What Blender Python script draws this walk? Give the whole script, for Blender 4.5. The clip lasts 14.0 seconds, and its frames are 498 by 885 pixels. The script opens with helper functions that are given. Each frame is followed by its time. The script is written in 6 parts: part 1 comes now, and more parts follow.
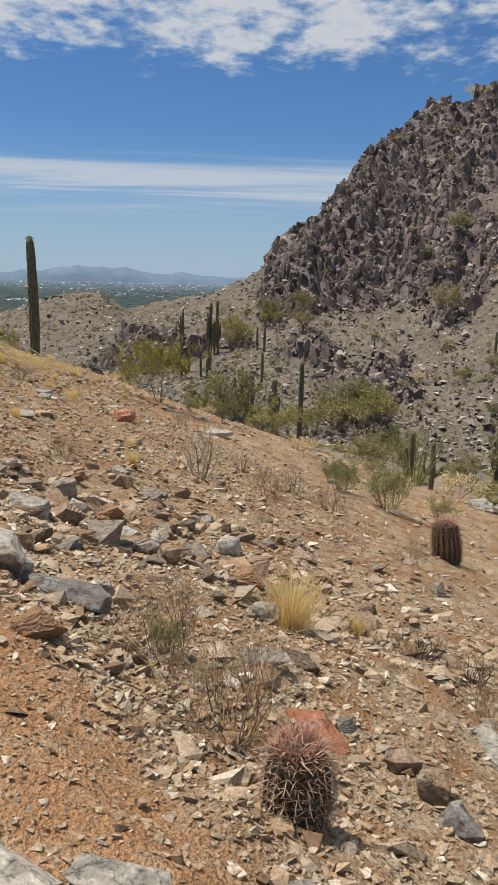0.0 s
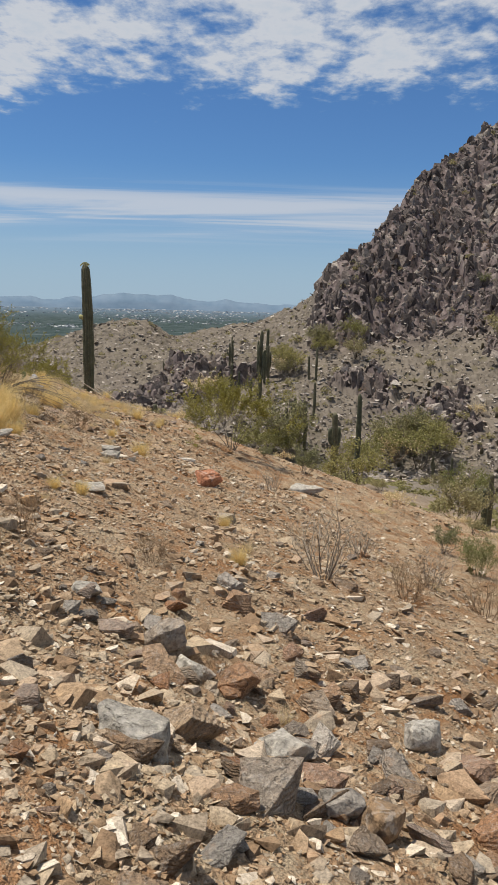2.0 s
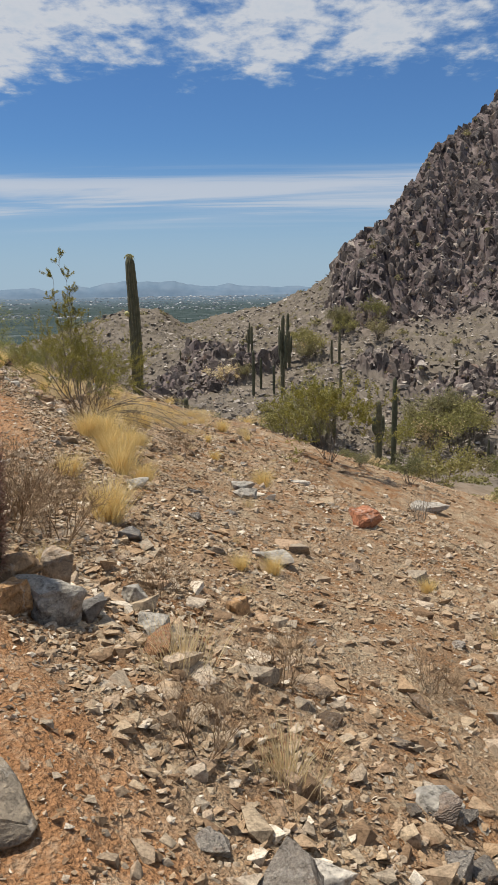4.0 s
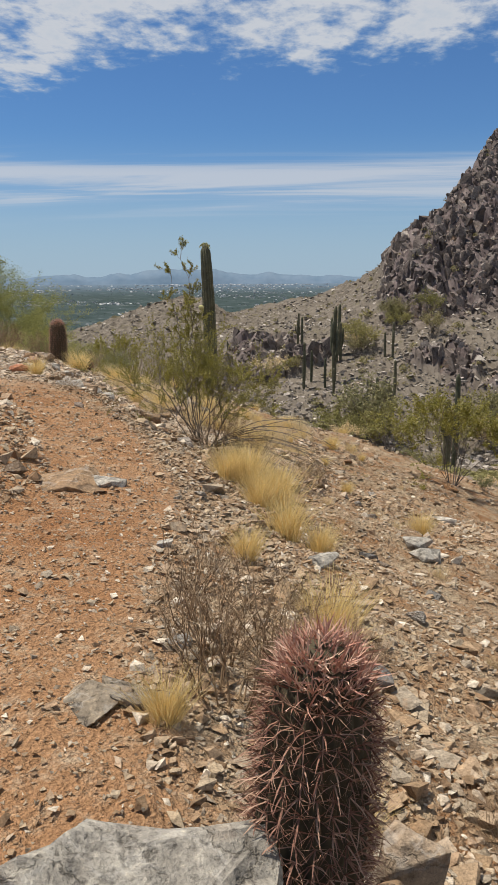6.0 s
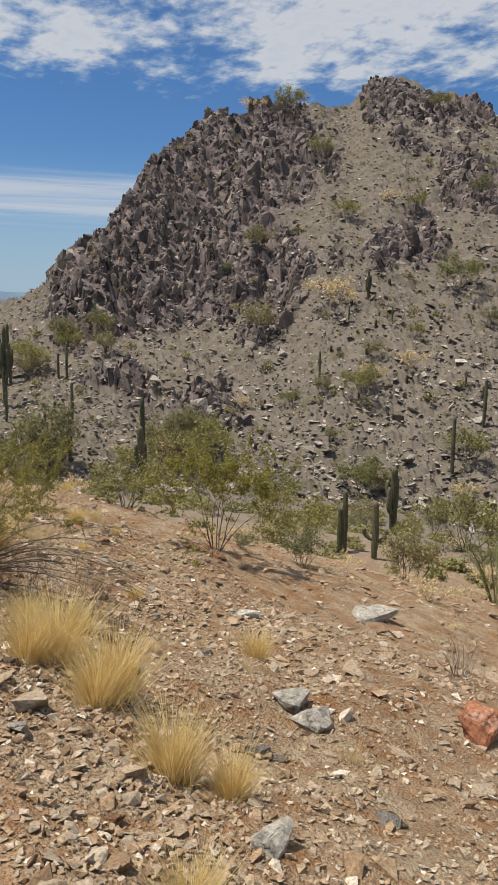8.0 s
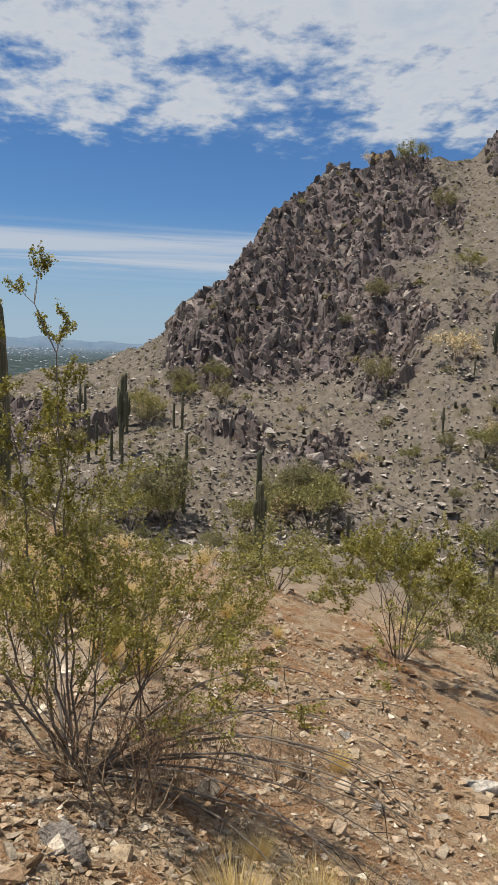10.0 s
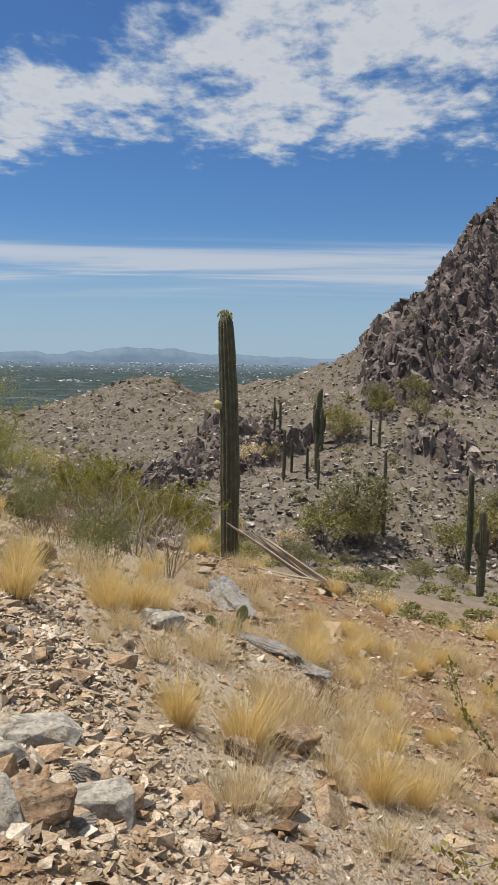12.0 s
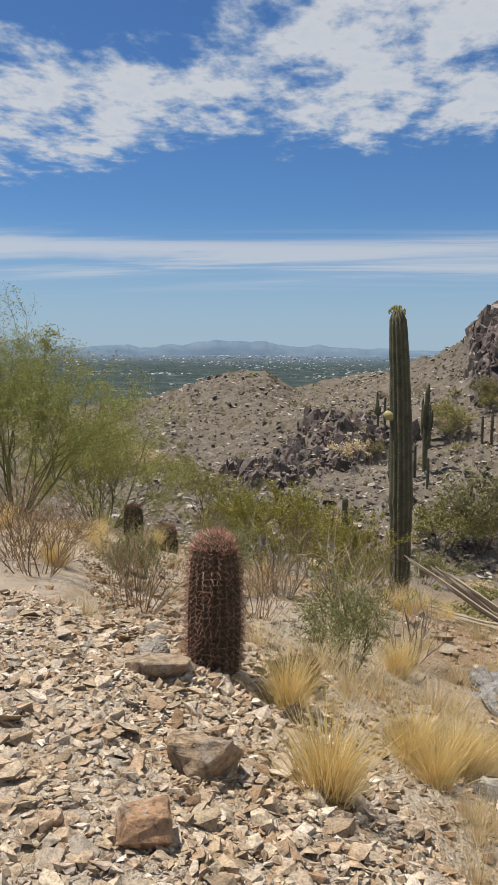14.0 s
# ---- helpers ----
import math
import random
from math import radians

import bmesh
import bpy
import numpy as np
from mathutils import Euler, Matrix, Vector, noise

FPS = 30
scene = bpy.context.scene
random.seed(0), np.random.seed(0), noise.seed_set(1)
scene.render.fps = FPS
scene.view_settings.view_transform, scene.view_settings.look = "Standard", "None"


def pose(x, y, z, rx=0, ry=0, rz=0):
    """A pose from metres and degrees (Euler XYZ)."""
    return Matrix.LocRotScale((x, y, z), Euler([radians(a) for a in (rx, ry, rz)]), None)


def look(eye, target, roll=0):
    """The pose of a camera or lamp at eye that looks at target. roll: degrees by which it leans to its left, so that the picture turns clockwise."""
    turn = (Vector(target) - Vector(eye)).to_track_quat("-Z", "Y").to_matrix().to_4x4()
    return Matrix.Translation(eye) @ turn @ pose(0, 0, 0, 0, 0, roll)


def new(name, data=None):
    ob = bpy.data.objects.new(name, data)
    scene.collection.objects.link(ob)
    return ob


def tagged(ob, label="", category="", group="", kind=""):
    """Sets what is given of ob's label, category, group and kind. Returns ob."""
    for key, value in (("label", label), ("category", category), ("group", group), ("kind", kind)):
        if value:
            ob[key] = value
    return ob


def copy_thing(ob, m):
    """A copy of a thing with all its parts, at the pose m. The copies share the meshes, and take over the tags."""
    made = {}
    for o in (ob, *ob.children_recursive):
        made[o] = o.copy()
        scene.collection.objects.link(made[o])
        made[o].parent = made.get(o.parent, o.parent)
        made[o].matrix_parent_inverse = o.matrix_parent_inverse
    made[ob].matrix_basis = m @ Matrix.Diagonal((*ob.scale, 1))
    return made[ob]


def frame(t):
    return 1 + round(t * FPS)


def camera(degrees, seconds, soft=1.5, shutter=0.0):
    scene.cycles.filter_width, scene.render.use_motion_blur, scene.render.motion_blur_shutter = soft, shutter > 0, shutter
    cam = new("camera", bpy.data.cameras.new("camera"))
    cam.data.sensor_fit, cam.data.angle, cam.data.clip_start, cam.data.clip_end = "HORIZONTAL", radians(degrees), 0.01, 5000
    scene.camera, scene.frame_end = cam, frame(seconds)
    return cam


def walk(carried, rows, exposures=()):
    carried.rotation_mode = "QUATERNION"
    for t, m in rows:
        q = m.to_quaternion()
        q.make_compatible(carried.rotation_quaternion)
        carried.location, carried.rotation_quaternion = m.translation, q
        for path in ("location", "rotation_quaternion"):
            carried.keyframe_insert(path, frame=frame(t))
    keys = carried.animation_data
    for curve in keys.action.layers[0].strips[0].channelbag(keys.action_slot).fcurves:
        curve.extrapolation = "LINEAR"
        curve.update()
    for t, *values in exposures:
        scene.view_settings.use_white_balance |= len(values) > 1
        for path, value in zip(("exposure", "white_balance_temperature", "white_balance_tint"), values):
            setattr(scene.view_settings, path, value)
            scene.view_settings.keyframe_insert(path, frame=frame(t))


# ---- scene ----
cam = camera(34.2, 14.0)
EXPOSURE = 0.3
PATH = [
    (0, (1.657, 0.248, 2.465), (1.648, 2.209, 2.071), 1.5),
    (0.5, (1.261, 0.952, 2.459), (1.329, 2.912, 2.068), -0.3),
    (1, (1.105, 1.659, 2.45), (1.407, 3.589, 2.022), 0.9),
    (1.3, (0.957, 2.064, 2.47), (1.253, 3.989, 2.016), 0.6),
    (1.5, (0.86, 2.343, 2.493), (1.06, 4.289, 2.073), -0.1),
    (1.7, (0.762, 2.607, 2.536), (0.817, 4.578, 2.204), -0.6),
    (2, (0.641, 2.943, 2.513), (0.527, 4.912, 2.18), 1.5),
    (2.1, (0.561, 3.047, 2.515), (0.286, 4.998, 2.17), 1.4),
    (2.2, (0.488, 3.139, 2.511), (0.031, 5.053, 2.154), 0.9),
    (2.3, (0.4, 3.258, 2.511), (-0.169, 5.139, 2.141), -0.6),
    (2.5, (0.141, 3.425, 2.509), (-0.49, 5.293, 2.174), -0.2),
    (3, (-0.318, 3.832, 2.627), (-0.892, 5.712, 2.255), -0.9),
    (3.1, (-0.41, 3.93, 2.621), (-0.933, 5.822, 2.237), -0.4),
    (3.2, (-0.501, 4.078, 2.622), (-0.914, 5.995, 2.23), 0.1),
    (5.3, (-2.192, 6.083, 2.839), (-2.223, 8.048, 2.47), -1.1),
    (5.5, (-2.282, 6.332, 2.821), (-2.304, 8.296, 2.443), -1.0),
    (5.8, (-2.473, 6.676, 2.809), (-2.583, 8.634, 2.416), -0.3),
    (6, (-2.649, 6.897, 2.832), (-2.873, 8.844, 2.433), -0.3),
    (6.1, (-2.724, 7.033, 2.851), (-3.005, 8.971, 2.446), -0.8),
    (6.5, (-2.926, 7.465, 2.906), (-3.155, 9.411, 2.506), -1.5),
    (7, (-3.26, 8.112, 2.927), (-3.373, 10.075, 2.562), 0.3),
    (7.5, (-3.555, 8.708, 3.03), (-3.476, 10.674, 2.673), -1.8),
    (7.6, (-3.56, 8.835, 3.023), (-3.284, 10.784, 2.669), -0.6),
    (7.7, (-3.586, 8.951, 3.021), (-3.138, 10.865, 2.652), 1.1),
    (8, (-3.698, 9.346, 3.082), (-3.119, 11.227, 2.727), 0.9),
    (8.2, (-3.785, 9.587, 3.074), (-3.187, 11.462, 2.719), 0.4),
    (10.3, (-4.079, 12.39, 2.852), (-3.806, 14.359, 2.63), 1.2),
    (10.5, (-4.161, 12.664, 2.838), (-3.921, 14.638, 2.622), 0.9),
    (11, (-4.393, 13.265, 2.78), (-4.313, 15.256, 2.612), 1.1),
    (11.1, (-4.49, 13.383, 2.792), (-4.473, 15.373, 2.602), -1.8),
    (11.2, (-4.553, 13.524, 2.81), (-4.672, 15.512, 2.627), 0.4),
    (11.3, (-4.615, 13.649, 2.796), (-4.787, 15.634, 2.614), 0.1),
    (11.5, (-4.767, 13.902, 2.824), (-4.927, 15.886, 2.63), 0.3),
    (12, (-5.057, 14.482, 2.892), (-5.182, 16.467, 2.685), 0.9),
    (12.2, (-5.224, 14.706, 2.94), (-5.41, 16.685, 2.719), 0.7),
    (12.3, (-5.296, 14.804, 2.954), (-5.549, 16.777, 2.746), 1.1),
    (12.4, (-5.38, 14.89, 2.967), (-5.686, 16.858, 2.785), 0.7),
    (12.5, (-5.467, 14.98, 2.974), (-5.793, 16.949, 2.835), 0.4),
    (12.7, (-5.59, 15.141, 3.008), (-5.959, 17.101, 2.864), -0.3),
    (13, (-5.808, 15.438, 2.988), (-6.168, 17.397, 2.815), -0.4),
    (13.5, (-6.167, 15.916, 3.026), (-6.563, 17.865, 2.818), 0.2),
    (13.6, (-6.253, 15.998, 3.032), (-6.649, 17.947, 2.822), 0.5),
    (14, (-6.597, 16.38, 3.06), (-6.939, 18.337, 2.832), 0.5),
]
walk(cam, [(t, look(eye, target, roll)) for t, eye, target, roll in PATH], [(0, EXPOSURE), (14, EXPOSURE)])

# ---- daylight ----
SUN_ELEVATION, SUN_AZIMUTH = radians(68), radians(-78)   # azimuth from +y towards +x
sun_data = bpy.data.lights.new("sun", "SUN")
sun_data.energy, sun_data.angle, sun_data.color = 5.0, radians(0.6), (1.0, 0.925, 0.80)
sun = new("sun", sun_data)
toward_sun = Vector((math.sin(SUN_AZIMUTH) * math.cos(SUN_ELEVATION), math.cos(SUN_AZIMUTH) * math.cos(SUN_ELEVATION), math.sin(SUN_ELEVATION)))
sun.matrix_basis = look(toward_sun * 60, (0, 0, 0))


def sky_world():
    """Blue desert sky with a low cloud streak and a field of broken high cloud, all laid on one flat layer overhead."""
    world = bpy.data.worlds.new("sky")
    scene.world = world
    world.use_nodes = True
    nt = world.node_tree
    nt.nodes.clear()
    N, L = nt.nodes.new, nt.links.new

    def m(op, a, b=None, c=None, clamp=False):
        n = N("ShaderNodeMath")
        n.operation, n.use_clamp = op, clamp
        for k, v in enumerate((a, b, c)):
            if v is None:
                continue
            if isinstance(v, (int, float)):
                n.inputs[k].default_value = v
            else:
                L(v, n.inputs[k])
        return n.outputs[0]

    def ramp(v, lo, hi):
        n = N("ShaderNodeMapRange")
        n.interpolation_type = "SMOOTHSTEP"
        L(v, n.inputs[0])
        n.inputs[1].default_value, n.inputs[2].default_value = lo, hi
        return n.outputs[0]

    sky = N("ShaderNodeTexSky")
    sky.sky_type, sky.sun_disc = "NISHITA", False
    sky.sun_elevation, sky.sun_rotation = SUN_ELEVATION, SUN_AZIMUTH
    sky.altitude, sky.air_density, sky.dust_density, sky.ozone_density = 400, 1.0, 0.1, 4.0
    co = N("ShaderNodeTexCoord")
    xyz = N("ShaderNodeSeparateXYZ")
    L(co.outputs["Generated"], xyz.inputs[0])
    z = m("MAXIMUM", xyz.outputs[2], 0.02)
    px, py = m("DIVIDE", xyz.outputs[0], m("ADD", z, 0.05)), m("DIVIDE", xyz.outputs[1], m("ADD", z, 0.05))

    def noise_at(sx, sy, ox, oy, scale, detail, rough, warp=0.0):
        v = N("ShaderNodeCombineXYZ")
        L(m("MULTIPLY_ADD", px, sx, ox), v.inputs[0])
        L(m("MULTIPLY_ADD", py, sy, oy), v.inputs[1])
        n = N("ShaderNodeTexNoise")
        L(v.outputs[0], n.inputs["Vector"])
        n.inputs["Scale"].default_value, n.inputs["Detail"].default_value, n.inputs["Roughness"].default_value = scale, detail, rough
        n.inputs["Distortion"].default_value = warp
        return n.outputs["Fac"]

    # broken high cloud: wide banks, rolls within them, small puffs on the rolls; thin towards the upper west
    height_ = xyz.outputs[2]
    bearing = m("DIVIDE", xyz.outputs[0], m("MAXIMUM", xyz.outputs[1], 0.05))
    big = noise_at(1, 1, CLOUD_X, CLOUD_Y, 0.9, 3, 0.5)
    rolls = noise_at(1.25, 1.0, 3.0, 1.0, 3.4, 6, 0.56, 0.15)
    puffs = noise_at(1.5, 1.0, 9.0, 5.0, 9.0, 5, 0.6, 0.1)
    texture_ = m("ADD", m("MULTIPLY", big, 0.55), m("ADD", m("MULTIPLY", rolls, 0.62), m("MULTIPLY", puffs, 0.34)))
    clear = m("MULTIPLY", ramp(m("MULTIPLY", bearing, -1.0), 0.15, 0.30), ramp(height_, 0.31, 0.37))
    thick = m("MULTIPLY", ramp(bearing, -0.16, 0.0), ramp(height_, 0.26, 0.36))
    edge = m("MULTIPLY_ADD", ramp(m("MULTIPLY", bearing, -1.0), 0.18, 0.45), -0.035, 0.205)
    floor_ = ramp(m("SUBTRACT", height_, edge), -0.012, 0.055)
    bias = m("ADD", m("MULTIPLY_ADD", floor_, 0.30, -0.30), m("MULTIPLY_ADD", thick, 0.07, m("MULTIPLY", clear, -0.20)))
    mass = m("ADD", texture_, bias)
    field = m("MULTIPLY", ramp(mass, 0.62, 0.83), ramp(m("SUBTRACT", height_, edge), -0.03, 0.01))
    # long thin streaks low down
    streak = noise_at(0.16, 0.9, 4.0, 2.2, 1.5, 7, 0.6, 0.5)
    low = m("MULTIPLY", ramp(height_, 0.05, 0.10), m("SUBTRACT", 1.0, ramp(height_, 0.118, 0.158)))
    core = m("MULTIPLY", ramp(height_, 0.094, 0.114), m("SUBTRACT", 1.0, ramp(height_, 0.116, 0.150)))
    streak = m("MULTIPLY", ramp(m("ADD", m("MULTIPLY", core, 0.12), m("MULTIPLY_ADD", low, 0.16, m("SUBTRACT", streak, 0.2))), 0.31, 0.60), low)
    # pale veil above the skyline
    veil = m("MULTIPLY", m("SUBTRACT", 1.0, ramp(xyz.outputs[2], 0.0, 0.17)), 0.8)
    cover = m("MAXIMUM", m("MULTIPLY", field, 0.94), m("MAXIMUM", m("MULTIPLY", streak, 0.74), veil))
    white = N("ShaderNodeMix")
    white.data_type = "RGBA"
    white.inputs[6].default_value, white.inputs[7].default_value = (4.5, 6.0, 7.6, 1), (7.6, 7.9, 8.4, 1)
    L(m("MAXIMUM", m("MULTIPLY", field, m("SUBTRACT", 1.0, m("MULTIPLY", ramp(mass, 0.80, 0.98), 0.40))), streak), white.inputs[0])
    blend = N("ShaderNodeMix")
    blend.data_type = "RGBA"
    L(cover, blend.inputs[0])
    deep = N("ShaderNodeMix")
    deep.data_type, deep.blend_type = "RGBA", "MULTIPLY"
    deep.inputs[0].default_value, deep.inputs[7].default_value = 1.0, (0.58, 0.84, 1.12, 1)
    L(sky.outputs[0], deep.inputs[6])
    L(deep.outputs[2], blend.inputs[6])
    L(white.outputs[2], blend.inputs[7])
    bg = N("ShaderNodeBackground")
    L(blend.outputs[2], bg.inputs[0])
    bg.inputs[1].default_value = 0.064
    out = N("ShaderNodeOutputWorld")
    L(bg.outputs[0], out.inputs[0])


CLOUD_X, CLOUD_Y = 0.3, 0.2
sky_world()

# ---- materials ----


def material(name, rough=0.85, spec=0.3):
    mat = bpy.data.materials.new(name)
    mat.use_nodes = True
    nt = mat.node_tree
    b = nt.nodes["Principled BSDF"]
    b.inputs["Roughness"].default_value = rough
    b.inputs["Specular IOR Level"].default_value = spec
    return mat, nt, b


def tex(nt, kind, scale, detail=4, rough=0.6, vector=None, **more):
    n = nt.nodes.new(kind)
    n.inputs["Scale"].default_value = scale
    if "Detail" in n.inputs:
        n.inputs["Detail"].default_value = detail
    if "Roughness" in n.inputs:
        n.inputs["Roughness"].default_value = rough
    for k, v in more.items():
        n.inputs[k].default_value = v
    if vector is not None:
        nt.links.new(vector, n.inputs["Vector"])
    return n


def colours(nt, fac, stops):
    n = nt.nodes.new("ShaderNodeValToRGB")
    e = n.color_ramp.elements
    while len(e) < len(stops):
        e.new(0.5)
    for k, (p, c) in enumerate(stops):
        e[k].position, e[k].color = p, (*c, 1)
    nt.links.new(fac, n.inputs[0])
    return n.outputs[0]


def mix(nt, fac, a, b, mode="MIX"):
    n = nt.nodes.new("ShaderNodeMix")
    n.data_type, n.blend_type = "RGBA", mode
    for k, v in ((0, fac), (6, a), (7, b)):
        if isinstance(v, (int, float)):
            n.inputs[k].default_value = v
        elif isinstance(v, tuple):
            n.inputs[k].default_value = (*v, 1)
        else:
            nt.links.new(v, n.inputs[k])
    return n.outputs[2]


def attribute(nt, name):
    n = nt.nodes.new("ShaderNodeAttribute")
    n.attribute_name = name
    return n.outputs["Fac"]


def calc(nt, op, a, b):
    n = nt.nodes.new("ShaderNodeMath")
    n.operation, n.use_clamp = op, True
    for k, v in enumerate((a, b)):
        if isinstance(v, (int, float)):
            n.inputs[k].default_value = v
        else:
            nt.links.new(v, n.inputs[k])
    return n.outputs[0]


def bump(nt, bsdf, height, strength, distance):
    n = nt.nodes.new("ShaderNodeBump")
    n.inputs["Strength"].default_value, n.inputs["Distance"].default_value = strength, distance
    nt.links.new(height, n.inputs["Height"])
    nt.links.new(n.outputs[0], bsdf.inputs["Normal"])


def place_vector(nt):
    return nt.nodes.new("ShaderNodeNewGeometry").outputs["Position"]


def ground_material():
    mat, nt, b = material("desert_ground", 0.95, 0.15)
    p = place_vector(nt)
    # near hillside: ochre soil under broken schist chips
    wide = tex(nt, "ShaderNodeTexNoise", 0.55, 5, 0.6, p)
    soil = colours(nt, wide.outputs["Fac"], [(0.30, (0.31, 0.148, 0.062)), (0.5, (0.38, 0.21, 0.105)), (0.72, (0.43, 0.268, 0.15))])
    chips = tex(nt, "ShaderNodeTexVoronoi", 38, vector=p)
    chips_c = colours(nt, chips.outputs["Color"],
                      [(0.2, (0.14, 0.08, 0.042)), (0.5, (0.31, 0.19, 0.105)), (0.8, (0.42, 0.29, 0.18)), (0.95, (0.54, 0.43, 0.30))])
    big_chips = tex(nt, "ShaderNodeTexVoronoi", 15, vector=p)
    big_c = colours(nt, big_chips.outputs["Color"], [(0.2, (0.12, 0.075, 0.044)), (0.5, (0.27, 0.175, 0.105)), (0.8, (0.38, 0.275, 0.18))])
    patch = tex(nt, "ShaderNodeTexNoise", 2.3, 6, 0.7, p)
    cover = colours(nt, patch.outputs["Fac"], [(0.40, (0, 0, 0)), (0.58, (1, 1, 1))])
    patch2 = tex(nt, "ShaderNodeTexNoise", 5.3, 5, 0.7, p)
    cover2 = colours(nt, patch2.outputs["Fac"], [(0.50, (0, 0, 0)), (0.62, (1, 1, 1))])
    stones = mix(nt, cover2, mix(nt, cover, soil, chips_c), big_c)
    worn = mix(nt, colours(nt, tex(nt, "ShaderNodeTexNoise", 7, 6, 0.75, p).outputs["Fac"], [(0.50, (0, 0, 0)), (0.68, (0.75, 0.75, 0.75))]), soil, chips_c)
    stones = mix(nt, 1.0, stones, (0.87, 0.86, 0.84), "MULTIPLY")
    near = mix(nt, attribute(nt, "trail"), stones, mix(nt, 1.0, worn, (1.13, 1.12, 1.12), "MULTIPLY"))
    # grit: dark pits and pale grains
    grit = tex(nt, "ShaderNodeTexNoise", 70, 5, 0.8, p)
    near = mix(nt, 1.0, near, colours(nt, grit.outputs["Fac"], [(0.32, (0.45, 0.43, 0.41)), (0.46, (0.92, 0.91, 0.9)), (0.56, (1.08, 1.08, 1.08)), (0.68, (1.5, 1.48, 1.45))]), "MULTIPLY")
    # the last stretch lies in paler crushed schist
    pale = mix(nt, cover2, colours(nt, chips.outputs["Color"], [(0.2, (0.25, 0.19, 0.14)), (0.5, (0.44, 0.355, 0.27)), (0.9, (0.60, 0.53, 0.44))]), (0.52, 0.40, 0.27))
    near = mix(nt, calc(nt, "MULTIPLY", attribute(nt, "crushed"), 0.75), near, pale)
    # far slopes: pale scree with dry tussocks, dark brown-violet crags
    n1 = tex(nt, "ShaderNodeTexNoise", 0.35, 10, 0.78, p)
    n2 = tex(nt, "ShaderNodeTexVoronoi", 2.6, vector=p)
    scree = mix(nt, 0.55, colours(nt, n1.outputs["Fac"], [(0.36, (0.085, 0.065, 0.05)), (0.5, (0.18, 0.145, 0.115)), (0.64, (0.29, 0.245, 0.205))]),
                colours(nt, n2.outputs["Color"], [(0.1, (0.05, 0.042, 0.036)), (0.35, (0.12, 0.10, 0.082)), (0.6, (0.20, 0.168, 0.138)), (1.0, (0.38, 0.33, 0.28))]))
    tuss = tex(nt, "ShaderNodeTexNoise", 0.45, 7, 0.75, p)
    scree = mix(nt, colours(nt, tuss.outputs["Fac"], [(0.56, (0, 0, 0)), (0.66, (0.7, 0.7, 0.7))]), scree, (0.19, 0.165, 0.075))
    dots = tex(nt, "ShaderNodeTexVoronoi", 0.55, vector=p, Randomness=1.0)
    scree = mix(nt, colours(nt, dots.outputs["Distance"], [(0.36, (0.9, 0.9, 0.9)), (0.48, (0, 0, 0))]), scree, (0.075, 0.075, 0.035))
    scree = mix(nt, 1.0, scree, (0.52, 0.52, 0.50), "MULTIPLY")
    stretch = nt.nodes.new("ShaderNodeMapping")
    stretch.inputs["Scale"].default_value = (1.0, 1.0, 0.35)
    nt.links.new(p, stretch.inputs[0])
    k1 = tex(nt, "ShaderNodeTexNoise", 0.55, 9, 0.72, stretch.outputs[0])
    crag = colours(nt, k1.outputs["Fac"], [(0.36, (0.035, 0.027, 0.027)), (0.48, (0.115, 0.09, 0.086)), (0.6, (0.19, 0.155, 0.145)), (0.74, (0.31, 0.27, 0.24))])
    far = mix(nt, attribute(nt, "crag"), scree, crag)
    base = mix(nt, attribute(nt, "far"), near, far)
    # the plain: tree-grown suburbs, with blue distance haze painted into the colour
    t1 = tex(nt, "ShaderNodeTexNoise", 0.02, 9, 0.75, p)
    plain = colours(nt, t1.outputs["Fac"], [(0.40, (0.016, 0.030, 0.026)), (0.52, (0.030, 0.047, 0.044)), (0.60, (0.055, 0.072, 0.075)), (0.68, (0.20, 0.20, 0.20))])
    plain = mix(nt, attribute(nt, "plain_haze"), plain, (0.095, 0.135, 0.18))
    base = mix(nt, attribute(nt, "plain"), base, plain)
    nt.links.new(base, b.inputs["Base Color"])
    relief = mix(nt, attribute(nt, "far"), mix(nt, 0.5, chips.outputs["Distance"], patch2.outputs["Fac"]), k1.outputs["Fac"])
    bump(nt, b, relief, 1.0, 0.05)
    return mat


